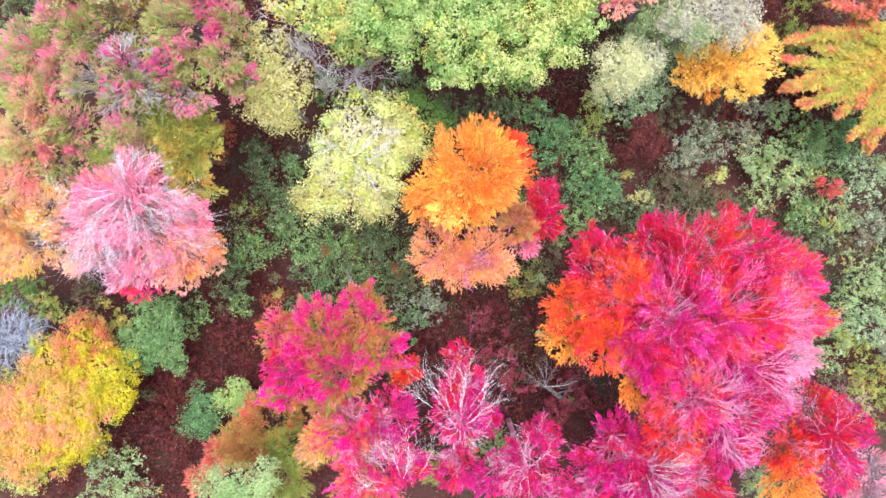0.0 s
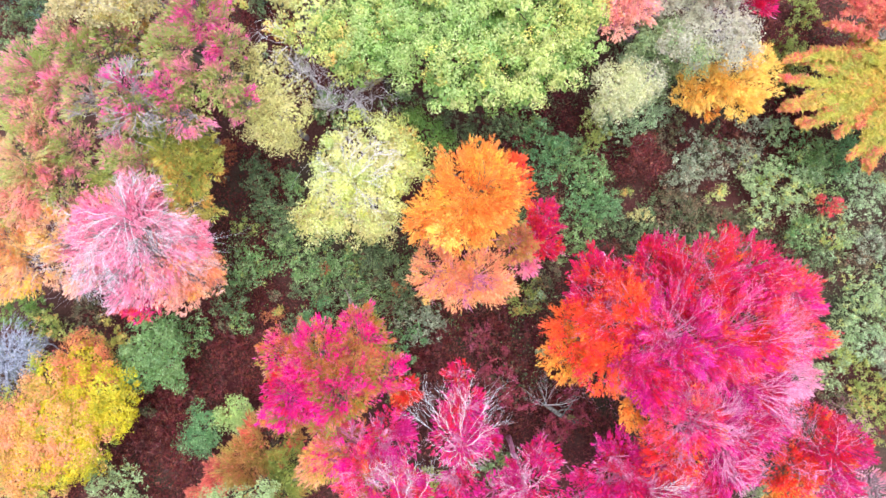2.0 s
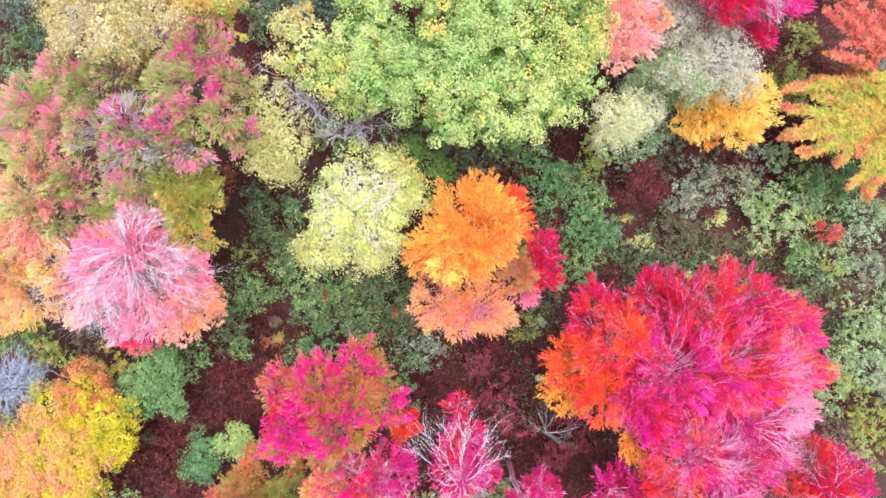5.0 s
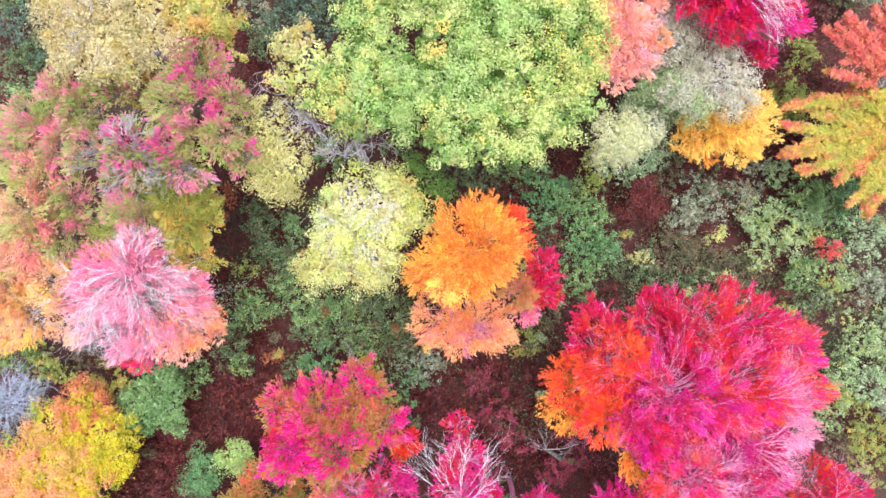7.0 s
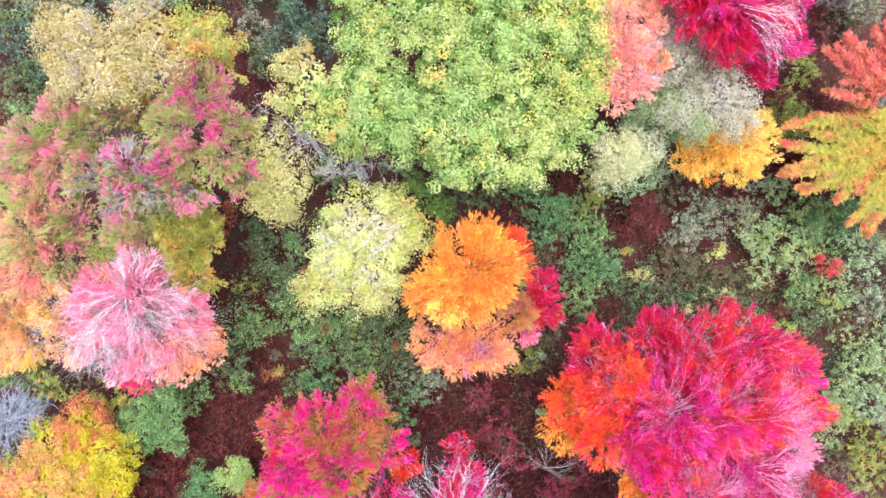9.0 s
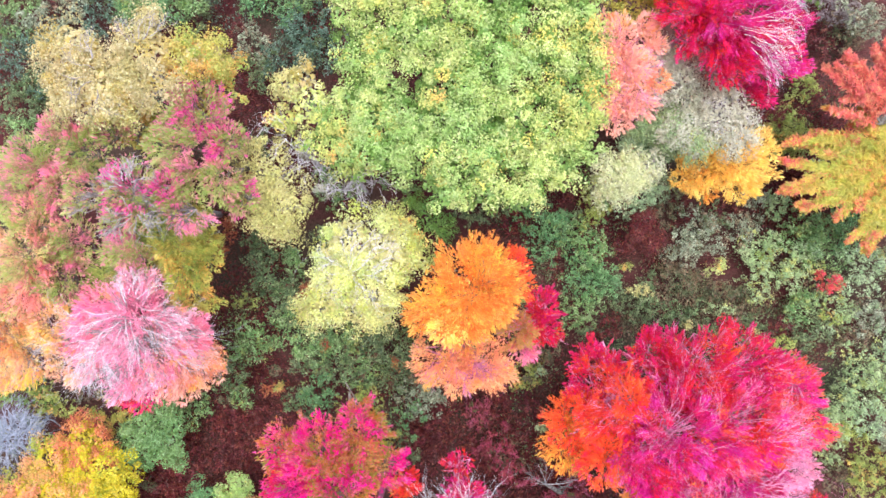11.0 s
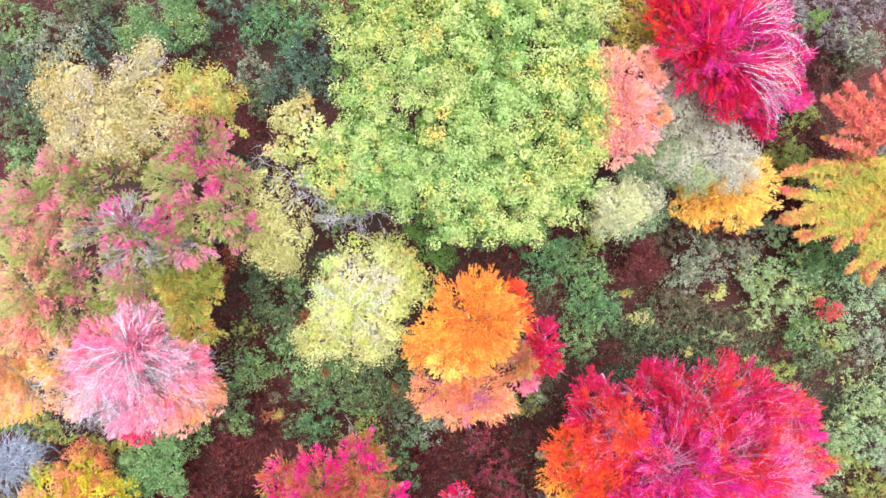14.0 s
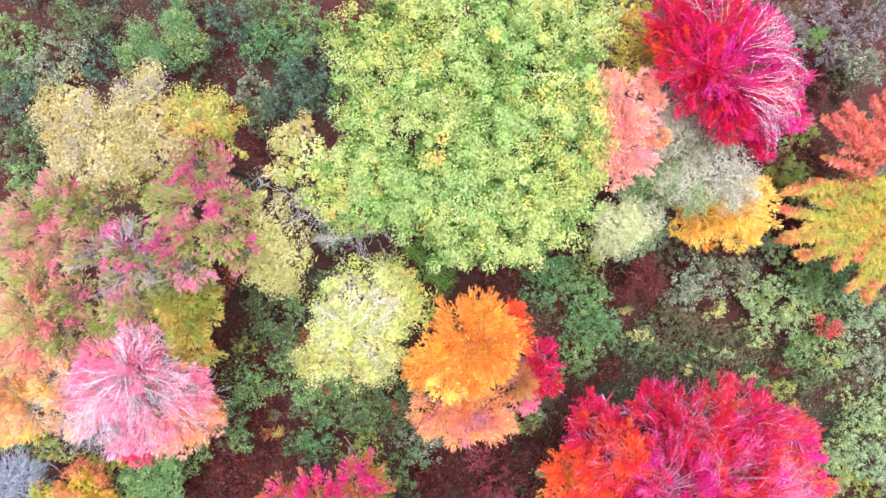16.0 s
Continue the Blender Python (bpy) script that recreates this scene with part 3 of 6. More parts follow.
# ---- ground ----
def ground():
    far = [-1500, -500, -180, -90]
    xs = np.array(far + list(np.arange(-44, 44.1, 1.0)) + [-f for f in far[::-1]])
    ys = np.array(far + list(np.arange(-30, 40.1, 1.0)) + [-f for f in far[::-1]])
    gx, gy = np.meshgrid(xs, ys)
    gz = 0.09 * np.sin(gx * 0.31 + 1) * np.cos(gy * 0.27) + 0.05 * np.sin(gx * 0.9 + gy * 0.7) - 0.1
    v = np.stack([gx, gy, gz], 2).reshape(-1, 3)
    w = len(xs)
    i = (np.arange(len(ys) - 1)[:, None] * w + np.arange(w - 1)[None]).reshape(-1)
    f = np.stack([i, i + 1, i + w + 1, i + w], 1).reshape(-1)
    ob = mesh_object("ground", v, f, 4, ground_material(), None)
    return tagged(ob, "forest floor of dark red-brown leaf litter", "ground", "", "structure")


ground()


def undergrowth(label, key, count, x0, x1, y0, y1, high, seed, leaf=0.11):
    """Low brush all over a stretch of the forest floor."""
    rng = np.random.default_rng(seed)
    bush = rng.integers(0, count // 14, count)
    mid = np.stack([rng.uniform(x0, x1, count // 14), rng.uniform(y0, y1, count // 14)], 1)
    foot = np.concatenate([mid[bush] + rng.normal(size=(count, 2)) * 0.42, np.zeros((count, 1))], 1)
    tall = high * rng.uniform(0.35, 1.0, (count, 1)) * (0.5 + rng.uniform(size=(count // 14, 1))[bush] * 0.7)
    per = 9
    t = rng.uniform(0.2, 1, (count, per, 1))
    lean = rng.normal(size=(count, 1, 3)) * np.array([0.3, 0.3, 0])
    pos = foot[:, None] + lean * t + np.array([0, 0, 1.0]) * tall[:, None] * t + rng.normal(size=(count, per, 3)) * np.array([0.2, 0.2, 0.06])
    nor = unit((np.array([0, 0, 0.8]) + rng.normal(size=pos.shape) * 0.5).reshape(-1, 3))
    pos = pos.reshape(-1, 3)
    away = unit((pos.reshape(count, per, 3) - foot[:, None] - np.array([0, 0, 0.5]) * tall[:, None]).reshape(-1, 3))
    v = leaves(pos, nor, leaf * 1.35 * rng.uniform(0.6, 1.4, len(pos)), rng, away, 0.5)
    ob = mesh_object("undergrowth", v, np.arange(len(v)), 4, M[key], None, np.repeat(rng.uniform(size=count), per))
    return tagged(ob, label, "undergrowth", "", "stuff")


RUST = "dense rust-red brush on the forest floor"
undergrowth(RUST, "brownred", 2200, -20.5, -11, -16, -3, 1.3, 5, 0.10)
undergrowth(RUST, "brownred", 900, -14.5, -10.5, -3, 9, 1.2, 15, 0.10)
undergrowth(RUST, "brownred", 2300, -2, 11, -11, -1, 1.2, 25, 0.10)
undergrowth(RUST, "brownred", 600, -28, -17, -17, -11, 1.1, 105, 0.10)
undergrowth(RUST, "brownred", 400, -14, -5, -17, -11, 1.1, 115, 0.10)
undergrowth(RUST, "brownred", 500, -3, 10, -15, -9, 1.1, 125, 0.10)
undergrowth(RUST, "brownred", 600, -13, 0, -6.5, -1, 1.1, 75, 0.10)
undergrowth(RUST, "brownred", 400, -14, -8.5, 9, 17, 1.1, 85, 0.10)
undergrowth("low olive-brown brush by the red maples", "brown", 500, 13, 24, -3, 3, 1.2, 95, 0.09)
undergrowth(RUST, "brownred", 700, 3, 14, 5, 11, 1.2, 65, 0.10)
undergrowth(RUST, "brownred", 1300, 20, 27, 6, 25, 1.2, 35, 0.10)
undergrowth(RUST, "brownred", 1500, -31, -5, 13, 27, 1.2, 45, 0.10)
undergrowth("low rust-brown brush over the forest floor", "brownred", 1900, -31, 31, -19, 27, 1.1, 55, 0.10)
undergrowth("low olive-brown brush over the forest floor", "brown", 1600, 4, 31, -8, 15, 1.4, 6, 0.09)
undergrowth("low dark green brush between the shrubs", "darkshrub", 1600, 4, 31, -8, 15, 1.6, 7, 0.09)
undergrowth("low green brush beneath the shrubs", "shrub", 800, -14, 6, -4, 3.5, 1.8, 8, 0.09)
undergrowth("low grey-green brush at the wood's edge", "slate", 1200, -31, -5, 15, 27, 1.8, 9, 0.09)

# ---- trees ----
tree("maple_tree", "tall red maple with a broad scarlet and orange crown", [
    (12.26, -0.38, 11.05, 2.53, 2.15, "crimson"),
    (15.02, -0.11, 10.71, 2.22, 1.89, "crimson"),
    (17.20, -1.38, 10.21, 2.11, 1.79, "pinkred"),
    (11.31, -3.20, 11.87, 3.09, 2.63, "magenta"),
    (14.52, -3.22, 11.58, 2.84, 2.42, "pinkred"),
    (17.60, -3.35, 10.25, 1.83, 1.55, "pinkred"),
    (15.25, -3.27, 12.50, 1.06, 0.90, "redorange"),
    (17.15, -5.35, 10.01, 1.75, 1.49, "pinkwhite"),
    (8.60, -1.88, 11.43, 2.31, 1.97, "redorange"),
    (7.48, -0.53, 10.25, 1.83, 1.55, "crimson"),
    (10.24, 0.59, 10.43, 1.26, 1.07, "crimson"),
    (14.98, -5.73, 11.13, 2.19, 1.87, "magenta")], bark=PINKISH, bare=0.4, dense=1.15, bough_bark=PINKISH, fan=0.8, heart=(10.8, -3.6), spread=[(12.82, -3.00, 11.03, 4.68, 3.27, 11, 0, 360, 0.009), (13.89, -5.46, 11.10, 3.57, 2.50, 14, -40, 25, 0.016), (14.38, -3.19, 11.93, 2.95, 2.07, 10, -30, 60, 0.013)])
tree("maple_tree", "tall maple with an orange and red crown", [
    (6.66, -2.79, 10.12, 1.97, 1.68, "orangered"),
    (6.19, -4.41, 9.54, 1.72, 1.46, "orange"),
    (7.99, -4.64, 11.12, 1.98, 1.68, "orangered"),
    (9.54, -6.87, 10.95, 1.24, 1.05, "orange"),
    (8.88, -1.56, 12.46, 1.11, 0.94, "orangered"),
    (9.80, -4.26, 12.01, 1.87, 1.59, "magenta"),
    (10.26, -5.56, 12.24, 1.60, 1.36, "magenta")], bark=GREY, bare=0.2, bough_bark=PINKISH, spread=[(8.63, -3.25, 11.2, 3.28, 2.29, 5, 0, 360, 0.006)])
tree("maple_tree", "magenta-red maple with pale bare twig ends", [
    (11.45, -6.88, 12.28, 2.26, 1.92, "pinkred"),
    (13.82, -7.62, 11.29, 2.59, 2.21, "magenta"),
    (10.80, -8.86, 11.78, 1.67, 1.42, "redorange"),
    (13.90, -9.59, 11.08, 1.79, 1.52, "magenta"),
    (15.49, -7.09, 11.22, 1.51, 1.28, "magenta")], bark=PINKISH, bare=0.5, bough_bark=PINKISH, spread=[(12.76, -7.75, 11.95, 3.22, 2.25, 9, 0, 360, 0.009), (11.15, -6.60, 12.36, 2.91, 2.04, 8, -30, 30, 0.015), (12.51, -8.83, 11.91, 2.42, 1.69, 7, -50, 10, 0.015)])
tree("maple_tree", "crimson maple with an orange lower crown", [
    (19.14, -8.43, 8.86, 2.04, 1.74, "crimson"),
    (21.12, -9.28, 8.96, 1.45, 1.24, "magenta"),
    (17.75, -10.34, 9.33, 1.73, 1.47, "redorange"),
    (17.90, -12.03, 9.02, 1.74, 1.48, "orange"),
    (19.92, -11.29, 9.04, 1.60, 1.36, "magenta")], bark=GREY, bare=0.25, bough_bark=PINKISH, spread=[(19.27, -9.23, 9.17, 2.89, 2.03, 10, 0, 360, 0.012)])
tree("maple_tree", "pale pink maple that is half bare", [
    (22.34, -11.42, 8.63, 1.61, 1.37, "pinkwhite"),
    (21.90, -13.18, 8.63, 1.61, 1.37, "pinkwhite")], bark=PALE, bare=0.9, dense=0.6)
tree("maple_tree", "deep magenta maple with white bare branches", [
    (8.63, -9.96, 10.71, 2.22, 1.89, "magenta"),
    (10.34, -10.97, 11.05, 2.06, 1.75, "magenta"),
    (8.9, -9.4, 9.6, 1.2, 1.0, "crimson"),
    (12.72, -11.68, 10.54, 1.95, 1.66, "crimson"),
    (7.13, -11.39, 10.58, 1.67, 1.42, "magenta"),
    (9.63, -12.78, 10.61, 2.23, 1.89, "magenta")], bark=PINKISH, bare=0.6, dense=0.95, bough_bark=SILVER, spread=[(9.18, -10.08, 11.29, 2.73, 1.91, 10, -60, 15, 0.010)])
tree("maple_tree", "half-bare maple with magenta leaf tufts", [
    (4.23, -10.61, 10.42, 2.10, 1.78, "magenta"),
    (4.99, -9.33, 9.92, 1.28, 1.08, "magenta"),
    (2.68, -11.14, 10.49, 1.54, 1.31, "magenta"),
    (4.90, -12.23, 10.58, 1.67, 1.42, "magenta")], bark=PINKISH, bare=1.0, dense=0.5, bough_bark=SILVER, spread=[(4.01, -10.42, 11.06, 2.20, 1.54, 8, 0, 360, 0.010)])
tree("maple_tree", "narrow magenta maple with white bare branches", [
    (0.98, -6.48, 11.53, 1.49, 1.27, "magenta"),
    (0.70, -8.04, 11.83, 1.61, 1.37, "magenta"),
    (2.09, -8.22, 11.07, 1.10, 0.93, "magenta"),
    (0.88, -5.10, 9.77, 0.85, 0.73, "crimson"),
    (0.72, -10.80, 10.70, 1.53, 1.30, "magenta")], bark=PINKISH, bare=0.8, dense=0.7, bough_bark=SILVER, spread=[(0.77, -8.21, 11.3, 3.4, 2.3, 9, 35, 150, 0.011), (0.82, -8.20, 12.28, 1.59, 1.12, 8, 150, 390, 0.012)])
tree("maple_tree", "bright pink and red maple with olive inner leaves", [
    (-6.00, -3.99, 11.98, 2.14, 1.82, "pinkmix"),
    (-7.73, -4.06, 11.41, 1.63, 1.39, "pinkmix"),
    (-4.07, -3.12, 11.27, 1.80, 1.53, "pinkmix"),
    (-4.90, -5.56, 12.19, 2.13, 1.81, "pinkmix"),
    (-7.10, -5.62, 11.85, 1.83, 1.55, "magenta"),
    (-2.82, -4.86, 11.53, 1.49, 1.27, "pinkmix"),
    (-7.83, -7.00, 10.95, 1.24, 1.05, "pinkmix"),
    (-1.78, -5.96, 10.60, 1.06, 0.90, "redorange"),
    (-4.28, -4.28, 11.83, 1.61, 1.37, "olivepink")], bark=GREY, bare=0.3, dense=1.15, fan=0.5, heart=(-5.2, -7.0))
tree("maple_tree", "pink and orange maple with white bare branches", [
    (-4.53, -8.80, 10.92, 2.21, 1.88, "pinkmix"),
    (-2.55, -7.85, 11.50, 1.76, 1.50, "magenta"),
    (-3.38, -10.34, 11.35, 2.18, 1.85, "pinkred"),
    (-5.91, -9.36, 10.91, 1.52, 1.29, "goldpink"),
    (-5.68, -7.49, 10.62, 1.39, 1.18, "olivepink"),
    (-3.92, -11.96, 11.38, 1.91, 1.62, "pinkmix"),
    (-1.60, -10.31, 11.44, 1.36, 1.16, "magenta")], bark=PINKISH, bare=0.5, bough_bark=SILVER, spread=[(-1.9, -10.8, 12.0, 2.4, 1.5, 8, 30, 200, 0.011), (-0.9, -13.2, 12.2, 1.9, 1.4, 9, 0, 360, 0.012)])
tree("maple_tree", "olive and orange maple turning red", [
    (-9.15, -9.00, 7.66, 2.17, 1.84, "olivepink"),
    (-10.65, -10.50, 7.67, 1.81, 1.53, "olivepink"),
    (-12.16, -11.24, 7.16, 1.22, 1.04, "coralred"),
    (-7.54, -10.35, 8.21, 1.63, 1.39, "olive"),
    (-8.48, -12.21, 7.98, 1.79, 1.52, "olive"),
    (-13.16, -12.55, 6.89, 1.07, 0.91, "coralred")], bark=BROWN, bare=0.1, dense=1.25)
tree("pine_tree", "pale green pine with soft rounded boughs", [
    (-10.50, -10.90, 12.90, 0.95, 0.85, "pine"),
    (-9.40, -10.70, 13.10, 0.75, 0.80, "pine"),
    (-8.15, -10.30, 13.20, 0.85, 0.95, "pine"),
    (-8.50, -11.40, 13.40, 1.10, 1.00, "pine"),
    (-9.90, -11.90, 13.20, 1.20, 1.05, "pine")], style="puff", leaf=0.065, bark=BROWN, bare=0.0, dense=2.4, under="pine")
tree("maple_tree", "vivid orange maple with a dense round crown", [
    (1.38, 3.68, 11.63, 2.81, 1.97, "orange"),
    (0.03, 2.90, 11.26, 1.91, 1.34, "orange"),
    (2.75, 3.97, 11.42, 1.69, 1.18, "orange"),
    (1.78, 5.01, 11.76, 1.48, 1.04, "orange"),
    (0.98, 2.07, 11.42, 1.69, 1.18, "orange"),
    (-1.08, 2.38, 10.83, 1.11, 0.77, "orange"),
    (0.16, 1.76, 12.05, 1.07, 0.75, "gold"),
    (3.91, 3.91, 10.74, 0.94, 0.66, "orangered"),
    (3.62, 4.86, 10.90, 0.99, 0.70, "orangered"),
    (2.33, 2.47, 11.55, 1.22, 0.85, "orange")], bark=GREY, bare=0.1, dense=1.2)
tree("maple_tree", "small crimson maple with faded green lower leaves", [
    (5.18, 2.68, 8.55, 1.24, 1.05, "crimson"),
    (5.40, 1.37, 7.99, 1.19, 1.01, "crimson"),
    (3.87, 1.36, 8.40, 1.42, 1.20, "olivepink"),
    (4.39, 0.33, 7.71, 1.05, 0.89, "rose")], bark=PINKISH, bare=0.4)
tree("maple_tree", "salmon-orange maple with thin crown", [
    (-0.27, -0.12, 8.24, 1.84, 1.56, "salmon"),
    (1.95, -0.41, 8.29, 2.01, 1.71, "salmon"),
    (0.92, -1.16, 8.19, 1.42, 1.21, "salmon"),
    (3.29, -0.86, 8.19, 0.95, 0.81, "salmon")], bark=PINKISH, bare=0.5, dense=0.9)
tree("birch_tree", "pale lemon-yellow tree with white branches", [
    (-4.69, 5.75, 9.62, 1.86, 1.58, "lemon"),
    (-5.43, 3.48, 9.42, 2.10, 1.78, "lemon"),
    (-2.81, 5.28, 9.88, 1.79, 1.52, "lemon"),
    (-3.81, 3.16, 9.83, 1.85, 1.57, "lemon"),
    (-6.50, 2.50, 9.04, 1.13, 0.96, "khaki"),
    (-3.30, 2.35, 9.14, 1.25, 1.06, "khaki"),
    (-2.45, 6.59, 8.88, 1.31, 1.12, "greenyellow"),
    (-1.55, 5.20, 9.45, 1.12, 0.95, "greenyellow")], style="puff", leaf=0.09, bark=PALE, bare=0.35, dense=1.4, under="khaki", bough_bark=SILVER, spread=[(-4.6, 4.3, 10.0, 2.9, 1.7, 7, -40, 100, 0.015), (-4.5, 4.6, 9.9, 2.4, 1.6, 7, 100, 320, 0.012)])
tree("young_tree", "fresh green young tree under taller crowns", [
    (-0.73, 7.21, 7.07, 1.10, 0.93, "grass"),
    (0.03, 6.64, 6.82, 0.80, 0.68, "grass"),
    (-1.51, 8.03, 6.77, 0.74, 0.63, "grass")], style="clump", bark=BROWN, bare=0.0)
tree("birch_tree", "khaki-yellow birch with small leaves", [
    (-8.67, 9.30, 9.70, 1.77, 1.50, "khaki"),
    (-8.10, 7.73, 9.69, 1.54, 1.31, "khaki"),
    (-9.16, 7.64, 9.45, 1.35, 1.15, "khaki"),
    (-8.11, 6.57, 9.01, 0.93, 0.79, "khaki"),
    (-9.64, 8.69, 9.27, 1.10, 0.93, "khaki")], style="puff", leaf=0.085, bark=PALE, bare=0.1, dense=1.5)
tree("maple_tree", "pink maple with pale grey-white branches", [
    (-14.47, 1.39, 11.24, 3.01, 2.56, "pinkwhite"),
    (-16.61, 2.23, 11.05, 2.06, 1.75, "pink"),
    (-13.29, 0.03, 10.34, 2.19, 1.86, "coral"),
    (-15.03, -0.53, 10.54, 1.95, 1.66, "pinkwhite"),
    (-12.58, 1.41, 10.79, 1.66, 1.41, "pink"),
    (-15.20, -1.82, 9.78, 1.20, 1.02, "pinkred"),
    (-12.98, -1.40, 9.63, 1.14, 0.97, "coral"),
    (-14.93, 3.91, 10.79, 1.66, 1.41, "pinkwhite"),
    (-17.14, 0.31, 10.49, 1.54, 1.31, "pinkwhite"),
    (-18.45, 1.01, 10.40, 1.18, 1.00, "pinkwhite"),
    (-18.18, -0.40, 10.09, 1.07, 0.91, "coral"),
    (-11.62, 0.31, 10.14, 1.02, 0.86, "salmon"),
    (-12.36, -0.83, 9.78, 0.97, 0.82, "salmon"),
    (-11.52, -0.84, 9.26, 0.64, 0.54, "coral")], bark=PALE, bare=0.25, dense=1.2, bough_bark=SILVER, heart=(-14.6, 2.7), fan=0.7, spread=[(-14.5, 2.7, 11.75, 3.95, 2.5, 10, 170, 375, 0.018), (-14.2, 2.9, 12.3, 1.9, 1.5, 7, 20, 140, 0.017), (-15.5, 1.2, 10.2, 4.6, 3.2, 6, 165, 235, 0.012), (-14.3, 1.6, 10.4, 4.5, 3.1, 5, -35, 0, 0.014), (-16.1, 1.5, 11.1, 2.9, 2.0, 9, 215, 290, 0.013)])
tree("maple_tree", "maple with peach and orange leaves", [
    (-20.33, 0.59, 10.28, 2.02, 1.72, "peach"),
    (-21.59, -0.25, 10.06, 1.70, 1.44, "peach"),
    (-19.22, 1.97, 10.79, 1.66, 1.41, "peach"),
    (-21.56, 1.42, 10.58, 1.67, 1.42, "goldpink"),
    (-23.73, 0.60, 9.81, 1.99, 1.69, "peach")], bark=PALE, bare=0.4)
tree("maple_tree", "salmon-pink maple with olive inner leaves", [
    (-20.02, 5.21, 11.35, 2.18, 1.85, "coralmix"),
    (-18.52, 4.15, 11.08, 1.79, 1.52, "rosemix"),
    (-20.64, 3.31, 11.20, 1.64, 1.40, "coralmix"),
    (-19.53, 7.04, 11.74, 1.48, 1.26, "coralmix"),
    (-17.80, 6.02, 11.41, 1.63, 1.39, "rosemix"),
    (-22.87, 5.58, 10.71, 2.22, 1.89, "coralmix")], bark=GREY, bare=0.3)
tree("maple_tree", "olive-green maple turning gold", [
    (-13.28, 5.18, 9.59, 1.89, 1.61, "oliveyellow"),
    (-12.49, 3.16, 9.79, 1.42, 1.21, "oliveyellow"),
    (-12.76, 4.38, 10.26, 1.57, 1.34, "oliveyellow"),
    (-12.14, 6.11, 9.11, 1.04, 0.89, "oliveyellow"),
    (-14.40, 6.47, 10.37, 1.68, 1.43, "olive"),
    (-13.44, 6.00, 10.70, 1.53, 1.30, "oliveyellow"),
    (-11.75, 4.97, 10.09, 1.07, 0.91, "oliveyellow"),
    (-14.78, 7.08, 10.82, 1.38, 1.18, "olive"),
    (-12.17, 6.90, 10.35, 1.23, 1.05, "oliveyellow"),
    (-15.57, 5.27, 10.91, 1.52, 1.29, "rosemix"),
    (-16.53, 4.20, 10.62, 1.39, 1.18, "olive"),
    (-13.71, 7.40, 9.95, 1.70, 1.45, "olive"),
    (-15.46, 5.50, 12.09, 1.07, 0.91, "rosemix")], bark=GREY, bare=0.15)
tree("maple_tree", "magenta-tufted maple with white forked branches", [
    (-14.50, 8.33, 13.08, 1.56, 1.32, "magentamix"),
    (-13.97, 7.42, 12.48, 1.32, 1.12, "rosemix"),
    (-12.89, 8.37, 12.89, 1.30, 1.11, "magentamix"),
    (-15.33, 6.91, 12.39, 1.19, 1.01, "magentamix"),
    (-12.17, 7.53, 11.95, 1.47, 1.25, "rosemix"),
    (-17.00, 8.34, 11.95, 1.47, 1.25, "rosemix")], bark=PALE, bare=0.9, dense=0.6, spread=[(-13.93, 8.27, 13.83, 1.52, 1.07, 7, 30, 190, 0.024), (-14.00, 7.24, 12.72, 1.84, 1.28, 8, 140, 380, 0.026)])
tree("maple_tree", "crimson-pink maple with green lower leaves", [
    (-11.42, 11.94, 13.00, 1.88, 1.60, "magentamix"),
    (-10.09, 10.66, 12.63, 1.37, 1.17, "magentamix"),
    (-12.72, 10.66, 12.65, 1.58, 1.35, "rosemix"),
    (-10.54, 8.83, 12.01, 1.40, 1.19, "rosemix"),
    (-12.30, 8.82, 12.35, 1.46, 1.25, "rosemix"),
    (-9.61, 8.02, 11.47, 1.09, 0.93, "magentamix")], bark=GREY, bare=0.35, dense=0.9)
tree("maple_tree", "dusky rose maple with olive leaves", [
    (-17.10, 10.19, 11.79, 1.89, 1.61, "rosemix"),
    (-15.44, 11.21, 12.47, 1.33, 1.13, "magentamix"),
    (-18.53, 11.28, 11.64, 1.36, 1.16, "rosemix"),
    (-20.09, 9.67, 11.28, 1.78, 1.52, "rosemix"),
    (-18.27, 8.57, 11.61, 1.63, 1.39, "rosemix"),
    (-20.30, 7.75, 11.40, 1.64, 1.40, "rosemix"),
    (-22.62, 8.86, 10.74, 1.95, 1.66, "rosemix")], bark=GREY, bare=0.35, dense=0.9)
tree("birch_tree", "cream-yellow birch with white stems", [
    (-16.97, 14.53, 13.14, 1.72, 1.46, "cream"),
    (-15.54, 12.93, 13.42, 1.86, 1.58, "cream"),
    (-13.42, 14.07, 13.54, 1.96, 1.66, "cream"),
    (-11.55, 14.36, 13.1, 1.35, 1.15, "oliveyellow"),
    (-14.52, 12.50, 12.77, 1.45, 1.23, "khaki"),
    (-17.77, 12.78, 12.59, 1.19, 1.01, "cream"),
    (-13.53, 16.01, 12.93, 0.79, 0.67, "cream"),
    (-10.86, 14.61, 12.70, 1.05, 0.90, "oliveyellow")], style="puff", leaf=0.09, bark=PALE, bare=0.25, dense=1.9, under="cream", spread=[(-13.2, 14.2, 14.1, 2.0, 1.2, 6, 40, 150, 0.022), (-14.8, 13.4, 14.0, 2.3, 1.4, 6, 100, 260, 0.02)])
tree("birch_tree", "olive-gold birch beside a cream birch", [
    (-10.88, 13.30, 10.87, 1.33, 1.13, "oliveyellow"),
    (-10.64, 14.57, 10.75, 1.00, 0.85, "oliveyellow"),
    (-12.13, 12.24, 10.44, 1.12, 0.96, "oliveyellow"),
    (-15.16, 11.44, 9.91, 1.28, 1.09, "oliveyellow")], style="clump", leaf=0.1, bark=BROWN, bare=0.2, dense=0.8)
